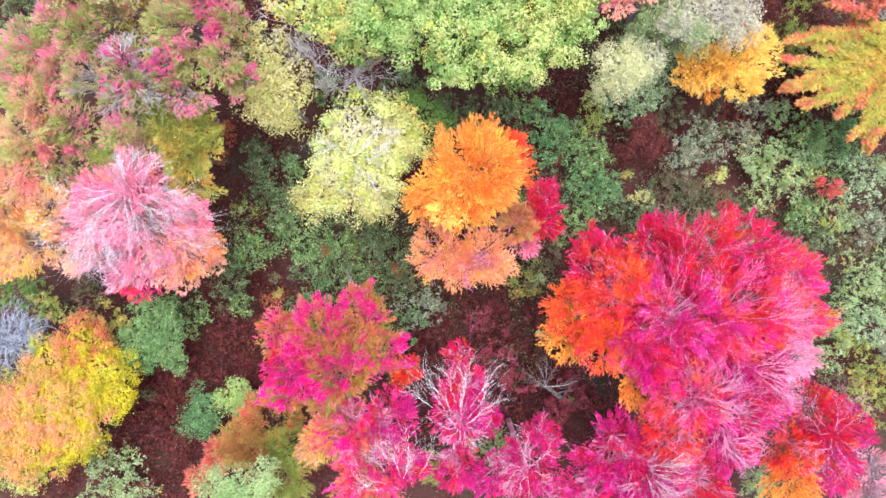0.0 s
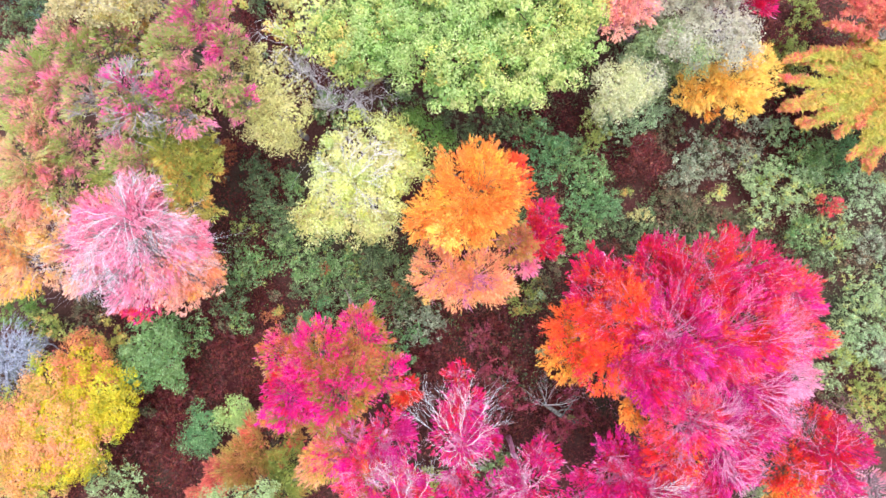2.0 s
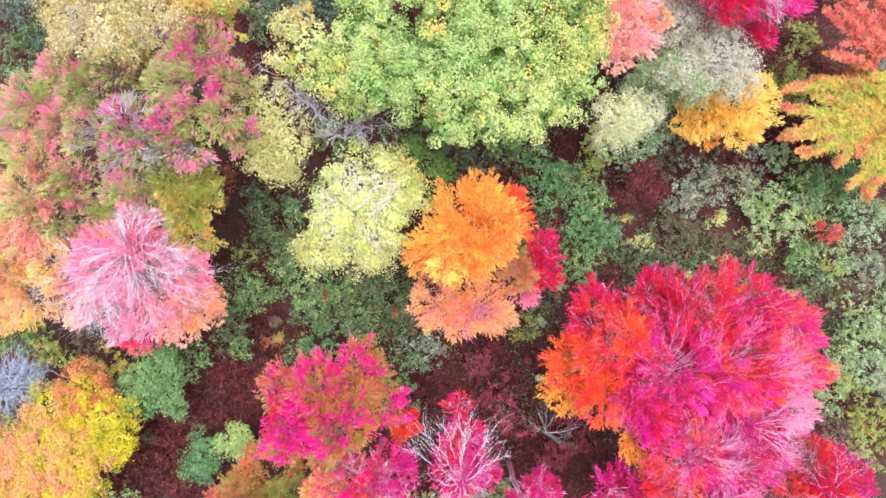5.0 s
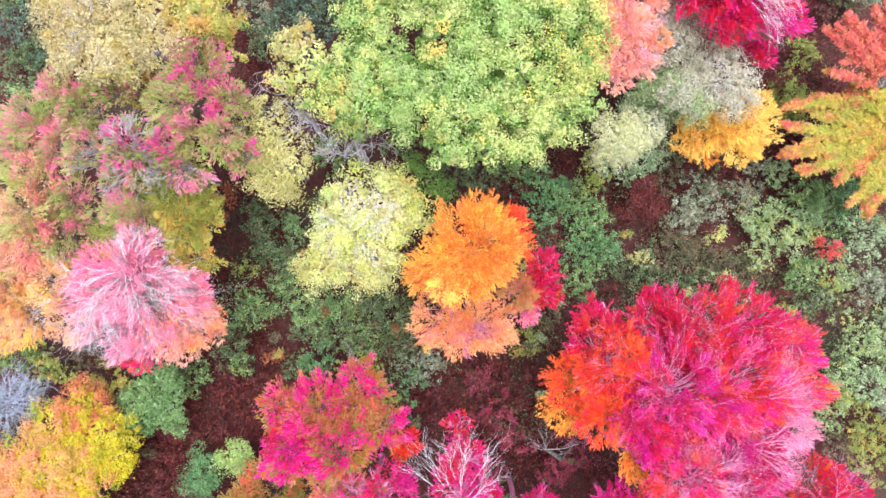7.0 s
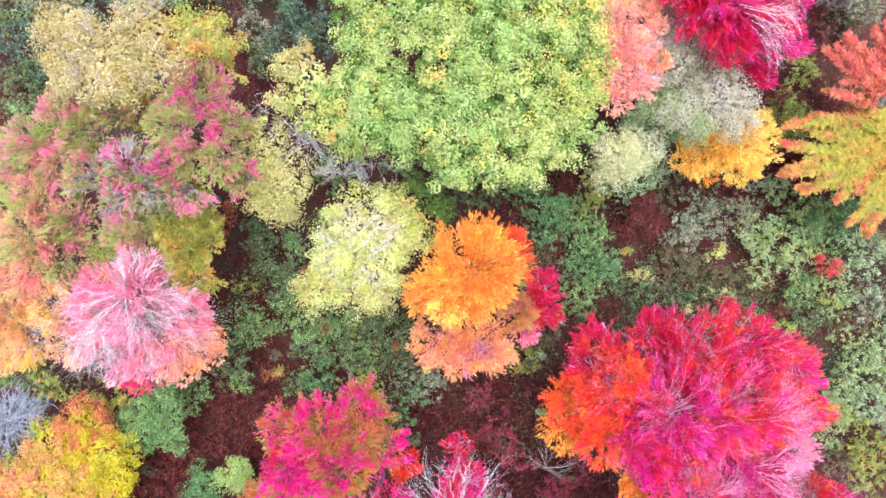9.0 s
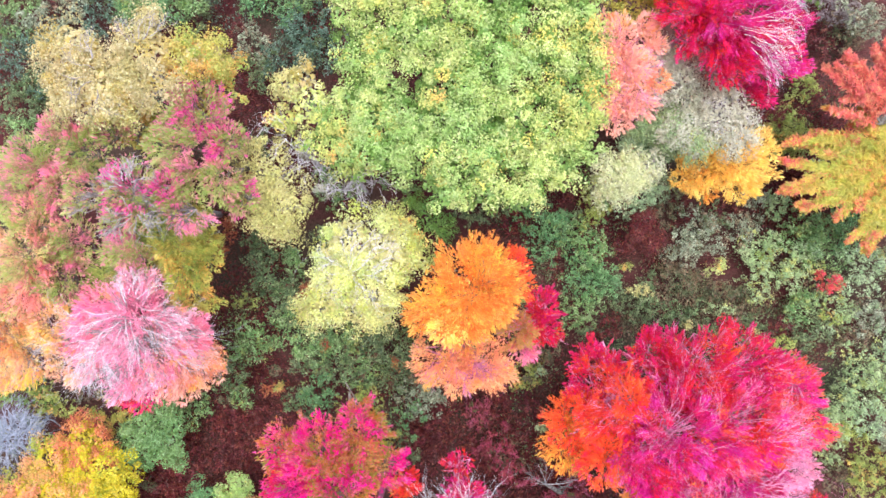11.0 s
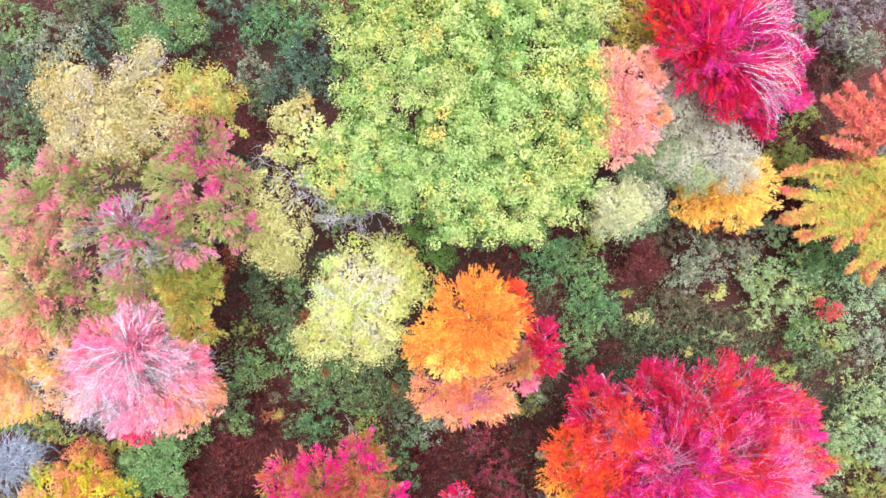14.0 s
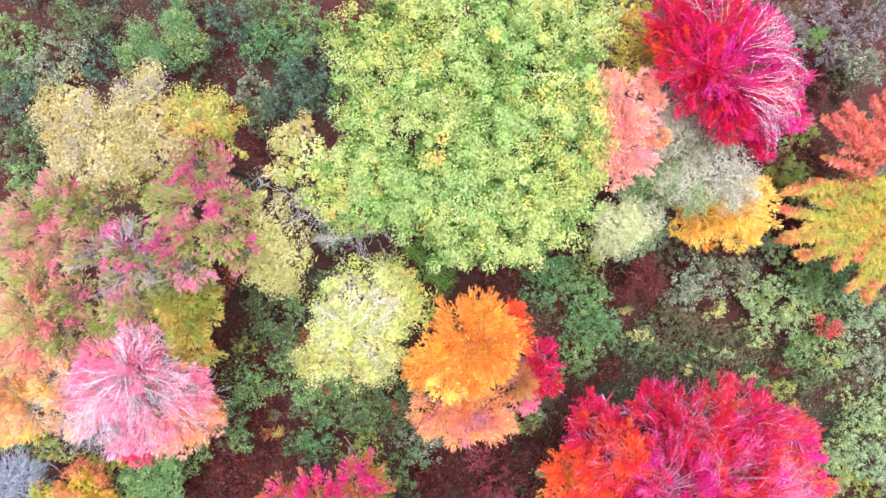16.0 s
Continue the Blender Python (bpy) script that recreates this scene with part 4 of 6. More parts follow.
tree("bare_tree", "bare leafless grey tree with curling branches", [
    (-8.13, 11.16, 8.10, 1.64, 1.40, "beige"),
    (-6.81, 9.98, 7.93, 1.26, 1.07, "beige")], bark=SILVER, bare=1.5, dense=0.02, twig=0.009, spread=[(-7.5, 11.3, 9.6, 2.3, 1.3, 8, 120, 330, 0.013), (-6.4, 10.1, 9.3, 2.0, 1.1, 7, 100, 340, 0.012)])
tree("bare_tree", "bare leafless grey tree with drooping branches", [
    (-4.89, 9.54, 7.72, 1.51, 1.28, "beige"),
    (-3.86, 9.24, 7.44, 1.37, 1.16, "khaki"),
    (-5.91, 8.95, 6.95, 1.23, 1.05, "beige")], bark=SILVER, bare=1.5, dense=0.02, twig=0.009, spread=[(-4.9, 9.8, 9.1, 2.2, 1.3, 7, 150, 350, 0.013), (-3.9, 9.4, 8.8, 2.1, 1.2, 7, 180, 370, 0.013)])
fallen_tree("dead grey trunk leaning low with bare white limbs", (8.9, -10.2), (5.9, -7.9, 4.6), [
    (5.3, -6.3, 5.9, 0.018), (4.5, -6.8, 5.4, 0.016), (5.8, -5.8, 5.6, 0.016), (7.7, -7.5, 4.9, 0.04), (4.9, -7.6, 5.0, 0.015), (6.4, -6.5, 5.4, 0.014)], DEAD)
tree("bare_tree", "bare leafless blue-grey bush-like tree", [
    (-25.45, -5.37, 2.88, 2.02, 1.72, "grey"),
    (-27.13, -6.04, 2.88, 2.02, 1.72, "grey"),
    (-23.92, -4.66, 3.20, 1.17, 1.00, "grey")], bark=BLUISH, bare=1.5, dense=0.15, twig=0.02, spread=[(-25.29, -5.33, 3.2, 2.5, 1.64, 26, 0, 360, 0.022), (-26.48, -5.97, 3.4, 2.2, 1.4, 20, 0, 360, 0.022), (-24.2, -4.9, 3.4, 1.8, 1.3, 16, 0, 360, 0.02)])
tree("birch_tree", "pale yellow tree with thinning leaves", [
    (-7.86, 13.56, 10.08, 1.08, 0.92, "khaki"),
    (-6.70, 12.97, 10.19, 1.19, 1.01, "lemon"),
    (-8.14, 12.36, 9.41, 0.92, 0.79, "greenyellow"),
    (-6.86, 14.27, 10.08, 0.85, 0.72, "cream")], style="clump", leaf=0.11, bark=PALE, bare=0.6, dense=0.8)
tree("oak_tree", "large light green tree with a billowing crown", [
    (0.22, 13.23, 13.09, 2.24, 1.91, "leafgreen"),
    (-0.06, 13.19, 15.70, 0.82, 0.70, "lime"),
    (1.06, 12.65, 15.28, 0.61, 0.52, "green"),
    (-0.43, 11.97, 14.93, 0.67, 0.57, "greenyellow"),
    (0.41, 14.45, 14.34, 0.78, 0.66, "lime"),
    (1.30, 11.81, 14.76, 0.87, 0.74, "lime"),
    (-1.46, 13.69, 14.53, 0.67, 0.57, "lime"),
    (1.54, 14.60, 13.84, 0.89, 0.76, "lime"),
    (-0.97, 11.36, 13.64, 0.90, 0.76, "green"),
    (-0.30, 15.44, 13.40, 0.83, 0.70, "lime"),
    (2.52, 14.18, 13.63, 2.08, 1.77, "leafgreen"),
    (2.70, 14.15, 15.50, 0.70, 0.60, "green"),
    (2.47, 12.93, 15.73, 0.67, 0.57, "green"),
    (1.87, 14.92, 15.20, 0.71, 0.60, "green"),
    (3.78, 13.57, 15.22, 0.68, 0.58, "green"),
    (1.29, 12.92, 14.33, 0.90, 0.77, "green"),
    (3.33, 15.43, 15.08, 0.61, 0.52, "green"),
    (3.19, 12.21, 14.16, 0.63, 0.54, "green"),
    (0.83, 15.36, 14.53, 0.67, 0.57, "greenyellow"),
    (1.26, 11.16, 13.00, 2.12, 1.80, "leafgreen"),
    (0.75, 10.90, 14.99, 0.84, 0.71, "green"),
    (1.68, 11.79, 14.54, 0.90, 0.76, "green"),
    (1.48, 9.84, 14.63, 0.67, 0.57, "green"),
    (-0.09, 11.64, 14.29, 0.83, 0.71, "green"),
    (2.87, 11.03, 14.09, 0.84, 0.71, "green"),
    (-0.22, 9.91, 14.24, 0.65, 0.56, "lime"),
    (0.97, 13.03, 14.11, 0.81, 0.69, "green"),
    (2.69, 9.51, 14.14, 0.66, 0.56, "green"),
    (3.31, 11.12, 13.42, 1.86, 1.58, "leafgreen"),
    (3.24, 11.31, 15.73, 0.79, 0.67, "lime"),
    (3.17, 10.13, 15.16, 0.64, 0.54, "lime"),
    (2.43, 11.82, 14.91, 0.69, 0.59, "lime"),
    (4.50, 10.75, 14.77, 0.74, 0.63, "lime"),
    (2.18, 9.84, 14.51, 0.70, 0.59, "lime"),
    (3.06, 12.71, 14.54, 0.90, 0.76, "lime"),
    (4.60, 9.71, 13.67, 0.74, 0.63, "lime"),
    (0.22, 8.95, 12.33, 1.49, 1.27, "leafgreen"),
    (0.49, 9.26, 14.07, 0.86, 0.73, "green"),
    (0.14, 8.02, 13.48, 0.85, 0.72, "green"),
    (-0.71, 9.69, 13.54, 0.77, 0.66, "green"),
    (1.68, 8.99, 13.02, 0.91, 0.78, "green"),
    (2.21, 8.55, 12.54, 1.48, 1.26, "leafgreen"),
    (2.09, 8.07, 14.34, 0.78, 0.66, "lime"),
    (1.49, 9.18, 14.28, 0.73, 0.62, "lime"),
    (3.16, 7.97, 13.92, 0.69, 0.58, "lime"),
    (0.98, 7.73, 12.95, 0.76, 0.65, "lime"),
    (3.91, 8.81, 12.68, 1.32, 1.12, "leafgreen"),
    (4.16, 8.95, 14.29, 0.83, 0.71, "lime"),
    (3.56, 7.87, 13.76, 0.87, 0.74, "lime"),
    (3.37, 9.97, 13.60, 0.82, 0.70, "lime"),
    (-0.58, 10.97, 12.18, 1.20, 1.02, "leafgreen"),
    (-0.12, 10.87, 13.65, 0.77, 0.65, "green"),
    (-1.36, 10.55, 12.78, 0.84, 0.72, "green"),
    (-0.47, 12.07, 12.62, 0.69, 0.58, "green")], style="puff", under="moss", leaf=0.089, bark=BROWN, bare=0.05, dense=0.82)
tree("oak_tree", "large green tree with yellowing leaf tufts", [
    (5.71, 12.73, 13.00, 1.65, 1.40, "leafgreen"),
    (5.15, 12.16, 14.55, 0.65, 0.55, "greenyellow"),
    (5.25, 13.33, 14.89, 0.72, 0.61, "lime"),
    (6.23, 11.63, 14.64, 0.77, 0.66, "greenyellow"),
    (4.12, 12.39, 14.00, 0.71, 0.60, "greenyellow"),
    (7.08, 13.42, 13.56, 0.87, 0.74, "greenyellow"),
    (6.28, 11.18, 12.75, 1.47, 1.25, "leafgreen"),
    (5.70, 10.75, 14.12, 0.68, 0.58, "greenyellow"),
    (6.32, 11.94, 13.91, 0.81, 0.69, "greenyellow"),
    (6.60, 10.00, 13.52, 0.80, 0.68, "green"),
    (4.76, 11.29, 13.24, 0.78, 0.66, "greenyellow"),
    (5.37, 9.61, 12.63, 1.37, 1.17, "leafgreen"),
    (4.76, 9.33, 14.15, 0.88, 0.75, "lime"),
    (5.51, 10.35, 13.75, 0.77, 0.65, "lime"),
    (5.66, 8.54, 13.44, 0.77, 0.66, "lime"),
    (3.93, 9.50, 13.19, 0.83, 0.71, "lime"),
    (6.81, 13.82, 12.70, 1.05, 0.90, "leafgreen"),
    (6.69, 14.03, 13.73, 0.79, 0.67, "lime"),
    (6.99, 13.01, 13.38, 0.72, 0.62, "greenyellow"),
    (5.85, 14.28, 13.20, 0.94, 0.80, "green"),
    (6.59, 15.45, 12.50, 1.06, 0.90, "leafgreen"),
    (6.68, 15.18, 14.00, 0.71, 0.60, "greenyellow"),
    (5.73, 14.88, 13.45, 0.64, 0.55, "greenyellow"),
    (6.89, 16.33, 12.82, 0.68, 0.58, "greenyellow"),
    (4.60, 14.48, 13.42, 1.63, 1.38, "leafgreen"),
    (4.79, 14.00, 15.28, 0.73, 0.62, "lime"),
    (3.62, 13.66, 15.28, 0.73, 0.62, "lime"),
    (4.62, 15.49, 14.27, 0.86, 0.73, "lime"),
    (4.92, 12.93, 14.75, 0.64, 0.55, "lime"),
    (2.92, 14.64, 14.40, 0.70, 0.60, "lime")], style="puff", under="moss", leaf=0.089, bark=BROWN, bare=0.05, dense=0.82)
tree("oak_tree", "light green tree with rounded leaf clumps", [
    (-3.28, 11.26, 11.91, 1.75, 1.49, "leafgreen"),
    (-3.62, 11.23, 13.32, 0.80, 0.68, "green"),
    (-2.41, 11.72, 13.12, 0.68, 0.58, "greenyellow"),
    (-3.67, 10.00, 13.51, 0.93, 0.79, "green"),
    (-4.21, 12.39, 12.53, 0.90, 0.77, "green"),
    (-1.89, 10.11, 12.25, 0.88, 0.75, "green"),
    (-3.82, 12.88, 11.92, 1.51, 1.28, "leafgreen"),
    (-3.42, 12.30, 13.24, 0.78, 0.66, "lime"),
    (-4.59, 12.62, 13.23, 0.68, 0.57, "lime"),
    (-2.86, 13.60, 13.11, 0.81, 0.69, "lime"),
    (-3.71, 11.27, 12.92, 0.68, 0.58, "lime"),
    (-5.55, 11.32, 11.24, 1.13, 0.96, "leafgreen"),
    (-5.50, 11.61, 12.39, 0.72, 0.61, "greenyellow"),
    (-4.58, 10.92, 12.67, 0.74, 0.63, "greenyellow"),
    (-6.30, 10.59, 11.80, 0.70, 0.60, "greenyellow"),
    (-2.20, 12.32, 12.06, 1.34, 1.14, "leafgreen"),
    (-2.44, 11.82, 13.81, 0.69, 0.59, "green"),
    (-2.36, 13.15, 12.78, 0.84, 0.72, "green"),
    (-1.37, 11.22, 13.18, 0.73, 0.62, "green"),
    (-2.50, 10.20, 11.56, 1.23, 1.04, "leafgreen"),
    (-2.81, 9.92, 12.72, 0.92, 0.78, "green"),
    (-2.19, 10.95, 13.02, 0.68, 0.58, "green"),
    (-1.63, 9.37, 12.05, 0.89, 0.75, "green"),
    (-4.77, 10.25, 10.86, 1.11, 0.94, "leafgreen"),
    (-4.85, 9.85, 12.13, 0.91, 0.77, "greenyellow"),
    (-4.61, 11.01, 11.72, 0.92, 0.78, "greenyellow"),
    (-4.11, 9.34, 11.33, 0.90, 0.77, "greenyellow")], style="puff", under="moss", leaf=0.089, bark=BROWN, bare=0.05, dense=0.82)
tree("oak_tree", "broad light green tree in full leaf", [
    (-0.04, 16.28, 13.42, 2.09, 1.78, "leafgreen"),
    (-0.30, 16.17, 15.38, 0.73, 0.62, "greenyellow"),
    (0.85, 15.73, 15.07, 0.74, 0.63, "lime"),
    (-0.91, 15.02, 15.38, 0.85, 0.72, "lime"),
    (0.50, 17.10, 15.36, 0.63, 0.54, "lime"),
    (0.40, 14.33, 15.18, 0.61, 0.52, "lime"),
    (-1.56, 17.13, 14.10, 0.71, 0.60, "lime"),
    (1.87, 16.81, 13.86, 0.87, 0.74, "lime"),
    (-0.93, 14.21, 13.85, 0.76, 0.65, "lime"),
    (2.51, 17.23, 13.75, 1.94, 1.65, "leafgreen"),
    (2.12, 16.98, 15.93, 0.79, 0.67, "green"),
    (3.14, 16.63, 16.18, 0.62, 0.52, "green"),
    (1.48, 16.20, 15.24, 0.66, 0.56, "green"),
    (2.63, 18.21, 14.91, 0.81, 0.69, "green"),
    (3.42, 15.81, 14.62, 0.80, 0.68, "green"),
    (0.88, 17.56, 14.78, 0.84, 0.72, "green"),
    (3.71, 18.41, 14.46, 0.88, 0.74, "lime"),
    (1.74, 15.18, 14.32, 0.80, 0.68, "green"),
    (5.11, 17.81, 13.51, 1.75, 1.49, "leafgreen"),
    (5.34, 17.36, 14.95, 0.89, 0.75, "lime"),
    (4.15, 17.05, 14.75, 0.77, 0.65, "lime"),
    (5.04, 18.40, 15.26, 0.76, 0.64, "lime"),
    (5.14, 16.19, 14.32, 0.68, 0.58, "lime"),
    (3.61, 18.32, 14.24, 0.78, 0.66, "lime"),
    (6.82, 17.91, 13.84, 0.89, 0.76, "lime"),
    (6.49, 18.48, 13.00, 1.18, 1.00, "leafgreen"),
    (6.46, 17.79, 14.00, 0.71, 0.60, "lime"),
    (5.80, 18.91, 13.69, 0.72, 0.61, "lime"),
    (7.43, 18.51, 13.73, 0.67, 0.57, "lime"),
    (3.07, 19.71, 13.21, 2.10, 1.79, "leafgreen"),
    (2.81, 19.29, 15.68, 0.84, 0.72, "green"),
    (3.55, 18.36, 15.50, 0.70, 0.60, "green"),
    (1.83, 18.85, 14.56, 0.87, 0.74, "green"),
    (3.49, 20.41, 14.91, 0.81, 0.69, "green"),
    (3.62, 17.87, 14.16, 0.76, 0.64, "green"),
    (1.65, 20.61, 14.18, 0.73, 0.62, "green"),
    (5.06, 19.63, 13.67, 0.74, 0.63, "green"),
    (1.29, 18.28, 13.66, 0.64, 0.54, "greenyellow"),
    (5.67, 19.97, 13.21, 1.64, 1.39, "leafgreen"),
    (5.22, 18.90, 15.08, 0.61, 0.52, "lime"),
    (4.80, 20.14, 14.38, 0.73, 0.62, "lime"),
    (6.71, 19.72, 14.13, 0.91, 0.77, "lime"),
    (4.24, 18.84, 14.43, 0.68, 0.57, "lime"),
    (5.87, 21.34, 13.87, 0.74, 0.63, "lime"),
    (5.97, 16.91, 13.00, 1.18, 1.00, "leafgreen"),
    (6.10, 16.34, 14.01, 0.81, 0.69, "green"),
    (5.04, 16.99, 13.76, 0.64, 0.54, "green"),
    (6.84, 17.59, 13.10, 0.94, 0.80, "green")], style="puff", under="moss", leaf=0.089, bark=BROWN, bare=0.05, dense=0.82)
tree("oak_tree", "light green tree flecked with orange-yellow leaves", [
    (-3.26, 18.20, 12.17, 1.69, 1.43, "leafgreen"),
    (-2.77, 18.05, 13.81, 0.69, 0.59, "greenyellow"),
    (-3.19, 16.78, 13.97, 0.74, 0.63, "greenyellow"),
    (-3.91, 18.58, 13.89, 0.71, 0.61, "greenyellow"),
    (-1.82, 17.41, 12.99, 0.84, 0.71, "greenyellow"),
    (-4.83, 17.51, 12.42, 0.80, 0.68, "greenyellow"),
    (-3.82, 16.11, 11.92, 1.27, 1.08, "leafgreen"),
    (-3.49, 16.20, 13.34, 0.78, 0.66, "lime"),
    (-3.11, 15.14, 13.20, 0.70, 0.60, "lime"),
    (-4.79, 16.39, 12.89, 0.84, 0.71, "lime"),
    (-1.91, 15.47, 12.38, 1.44, 1.22, "leafgreen"),
    (-2.15, 15.42, 13.93, 0.79, 0.67, "lime"),
    (-0.97, 15.28, 13.66, 0.87, 0.74, "green"),
    (-2.74, 14.46, 13.62, 0.80, 0.68, "lime"),
    (-1.74, 16.73, 13.09, 0.83, 0.71, "lime"),
    (-1.62, 18.80, 12.79, 1.66, 1.41, "leafgreen"),
    (-1.15, 18.36, 14.97, 0.74, 0.63, "greenyellow"),
    (-1.77, 17.57, 13.89, 0.71, 0.61, "greenyellow"),
    (-2.15, 19.50, 13.89, 0.71, 0.61, "greenyellow"),
    (-0.22, 18.05, 13.81, 0.82, 0.69, "greenyellow"),
    (-2.57, 17.29, 13.43, 0.67, 0.57, "greenyellow"),
    (-3.87, 14.57, 11.52, 1.04, 0.88, "leafgreen"),
    (-3.57, 13.95, 13.02, 0.91, 0.78, "green"),
    (-4.42, 14.56, 12.72, 0.69, 0.58, "green"),
    (-2.83, 14.59, 12.55, 0.77, 0.65, "green"),
    (-0.04, 19.78, 13.00, 1.65, 1.40, "leafgreen"),
    (0.38, 18.92, 14.93, 0.67, 0.57, "lime"),
    (-0.91, 19.08, 14.52, 0.80, 0.68, "lime"),
    (0.44, 20.39, 14.36, 0.75, 0.64, "lime"),
    (0.26, 17.94, 14.35, 0.65, 0.55, "lime"),
    (-1.38, 20.56, 13.51, 0.70, 0.59, "lime"),
    (-2.15, 20.38, 12.79, 1.42, 1.21, "leafgreen"),
    (-2.40, 19.45, 14.75, 0.64, 0.55, "lime"),
    (-1.97, 20.95, 13.64, 0.90, 0.76, "lime"),
    (-1.45, 19.04, 13.81, 0.69, 0.59, "lime"),
    (-3.14, 21.08, 13.43, 0.90, 0.77, "lime")], style="puff", under="moss", leaf=0.089, bark=BROWN, bare=0.1, dense=0.82)
tree("maple_tree", "slender maple with salmon-pink leaves", [
    (8.39, 15.66, 12.15, 1.23, 1.05, "coral"),
    (8.77, 14.16, 12.27, 1.34, 1.13, "coral"),
    (9.24, 12.60, 11.99, 1.18, 1.01, "coral"),
    (9.69, 14.24, 11.82, 0.92, 0.78, "coral"),
    (8.12, 13.38, 12.18, 0.96, 0.82, "coral"),
    (8.41, 11.84, 11.52, 1.04, 0.88, "coral"),
    (7.99, 16.47, 11.55, 0.76, 0.65, "coral"),
    (10.26, 15.35, 11.71, 0.81, 0.69, "coral"),
    (10.44, 13.74, 11.55, 0.76, 0.65, "salmon"),
    (7.56, 12.34, 11.91, 0.81, 0.69, "coral"),
    (7.66, 14.35, 11.96, 0.75, 0.64, "salmon"),
    (9.81, 16.26, 11.87, 0.86, 0.73, "coral")], bark=PINKISH, bare=0.4, spread=[(8.81, 13.39, 12.10, 2.15, 1.50, 9, 0, 360, 0.014)])
tree("maple_tree", "crimson maple with sprays of pale bare twigs", [
    (11.91, 17.35, 12.81, 2.10, 1.79, "deepcrimson"),
    (13.94, 16.65, 13.00, 2.35, 2.00, "magenta"),
    (15.09, 14.72, 12.16, 1.93, 1.64, "magenta"),
    (11.72, 15.61, 12.36, 1.23, 1.04, "deepcrimson"),
    (10.45, 18.12, 11.98, 0.97, 0.82, "redorange"),
    (12.61, 19.10, 12.69, 2.24, 1.91, "deepcrimson"),
    (10.70, 19.17, 12.47, 1.33, 1.13, "deepcrimson"),
    (13.52, 14.27, 12.40, 1.65, 1.40, "deepcrimson"),
    (15.10, 18.38, 12.45, 1.59, 1.35, "magenta"),
    (17.15, 14.82, 10.90, 1.05, 0.90, "magenta"),
    (16.43, 16.40, 11.85, 1.35, 1.15, "magenta"),
    (16.05, 13.25, 10.23, 0.90, 0.77, "deepcrimson"),
    (12.53, 21.14, 12.18, 2.14, 1.82, "deepcrimson")], bark=PINKISH, bare=0.3, dense=1.1, bough_bark=SILVER, heart=(12.2, 16.3), fan=0.95, spread=[(12.6, 15.5, 12.3, 3.95, 2.7, 10, -45, 15, 0.009), (12.6, 16.8, 12.8, 3.9, 2.5, 9, -10, 50, 0.008), (12.2, 17.6, 13.0, 3.2, 2.2, 6, 45, 130, 0.008)])
tree("young_tree", "faded beige tree with thin leaves", [
    (11.69, 14.11, 10.19, 1.19, 1.01, "beige"),
    (11.14, 15.11, 10.13, 1.02, 0.87, "beige"),
    (12.50, 13.30, 9.87, 0.86, 0.73, "beige"),
    (11.04, 13.79, 9.51, 0.81, 0.69, "beige")], style="clump", leaf=0.08, bark=PALE, bare=0.6, dense=1.9, under="beige")
tree("young_tree", "pale grey-green tree losing its leaves", [
    (14.08, 12.59, 9.83, 1.37, 1.17, "beige"),
    (12.49, 11.92, 9.47, 1.33, 1.13, "beige"),
    (14.68, 11.31, 9.78, 1.20, 1.02, "beige"),
    (11.59, 11.66, 9.11, 1.05, 0.89, "palegreen"),
    (13.03, 10.93, 9.16, 0.99, 0.84, "palegreen")], style="clump", leaf=0.08, bark=PALE, bare=0.6, dense=1.9, under="beige", bough_bark=SILVER, spread=[(14.3, 12.2, 10.0, 1.7, 1.2, 9, 0, 360, 0.008)])
tree("young_tree", "small tree with pale cream-green leaves", [
    (8.98, 9.51, 8.44, 1.36, 1.16, "ivory"),
    (10.01, 9.74, 8.44, 1.13, 0.96, "ivory"),
    (8.66, 8.63, 7.88, 0.84, 0.72, "ivory"),
    (10.85, 9.97, 8.09, 0.84, 0.71, "beige"),
    (9.69, 8.63, 7.94, 0.78, 0.66, "ivory")], style="clump", leaf=0.08, bark=PALE, bare=0.3, dense=1.9, under="ivory")
tree("young_tree", "yellow-green tree with red-tipped leaves", [
    (9.63, 19.01, 9.39, 1.30, 1.11, "goldgreen"),
    (10.28, 17.92, 9.11, 1.05, 0.89, "goldgreen"),
    (9.45, 20.41, 9.52, 1.15, 0.98, "goldgreen")], style="clump", leaf=0.1, bark=BROWN, bare=0.1, dense=0.9)
tree("maple_tree", "golden-yellow maple with finger-like boughs", [
    (16.09, 10.51, 6.55, 2.18, 1.85, "gold"),
    (14.26, 10.05, 6.46, 1.81, 1.54, "gold"),
    (17.52, 11.14, 6.49, 1.31, 1.11, "gold"),
    (16.53, 9.12, 6.23, 1.38, 1.17, "gold"),
    (13.40, 9.59, 6.24, 1.13, 0.96, "gold"),
    (14.86, 8.82, 5.64, 0.89, 0.76, "orange")], bark=BROWN, bare=0.1, dense=1.1)
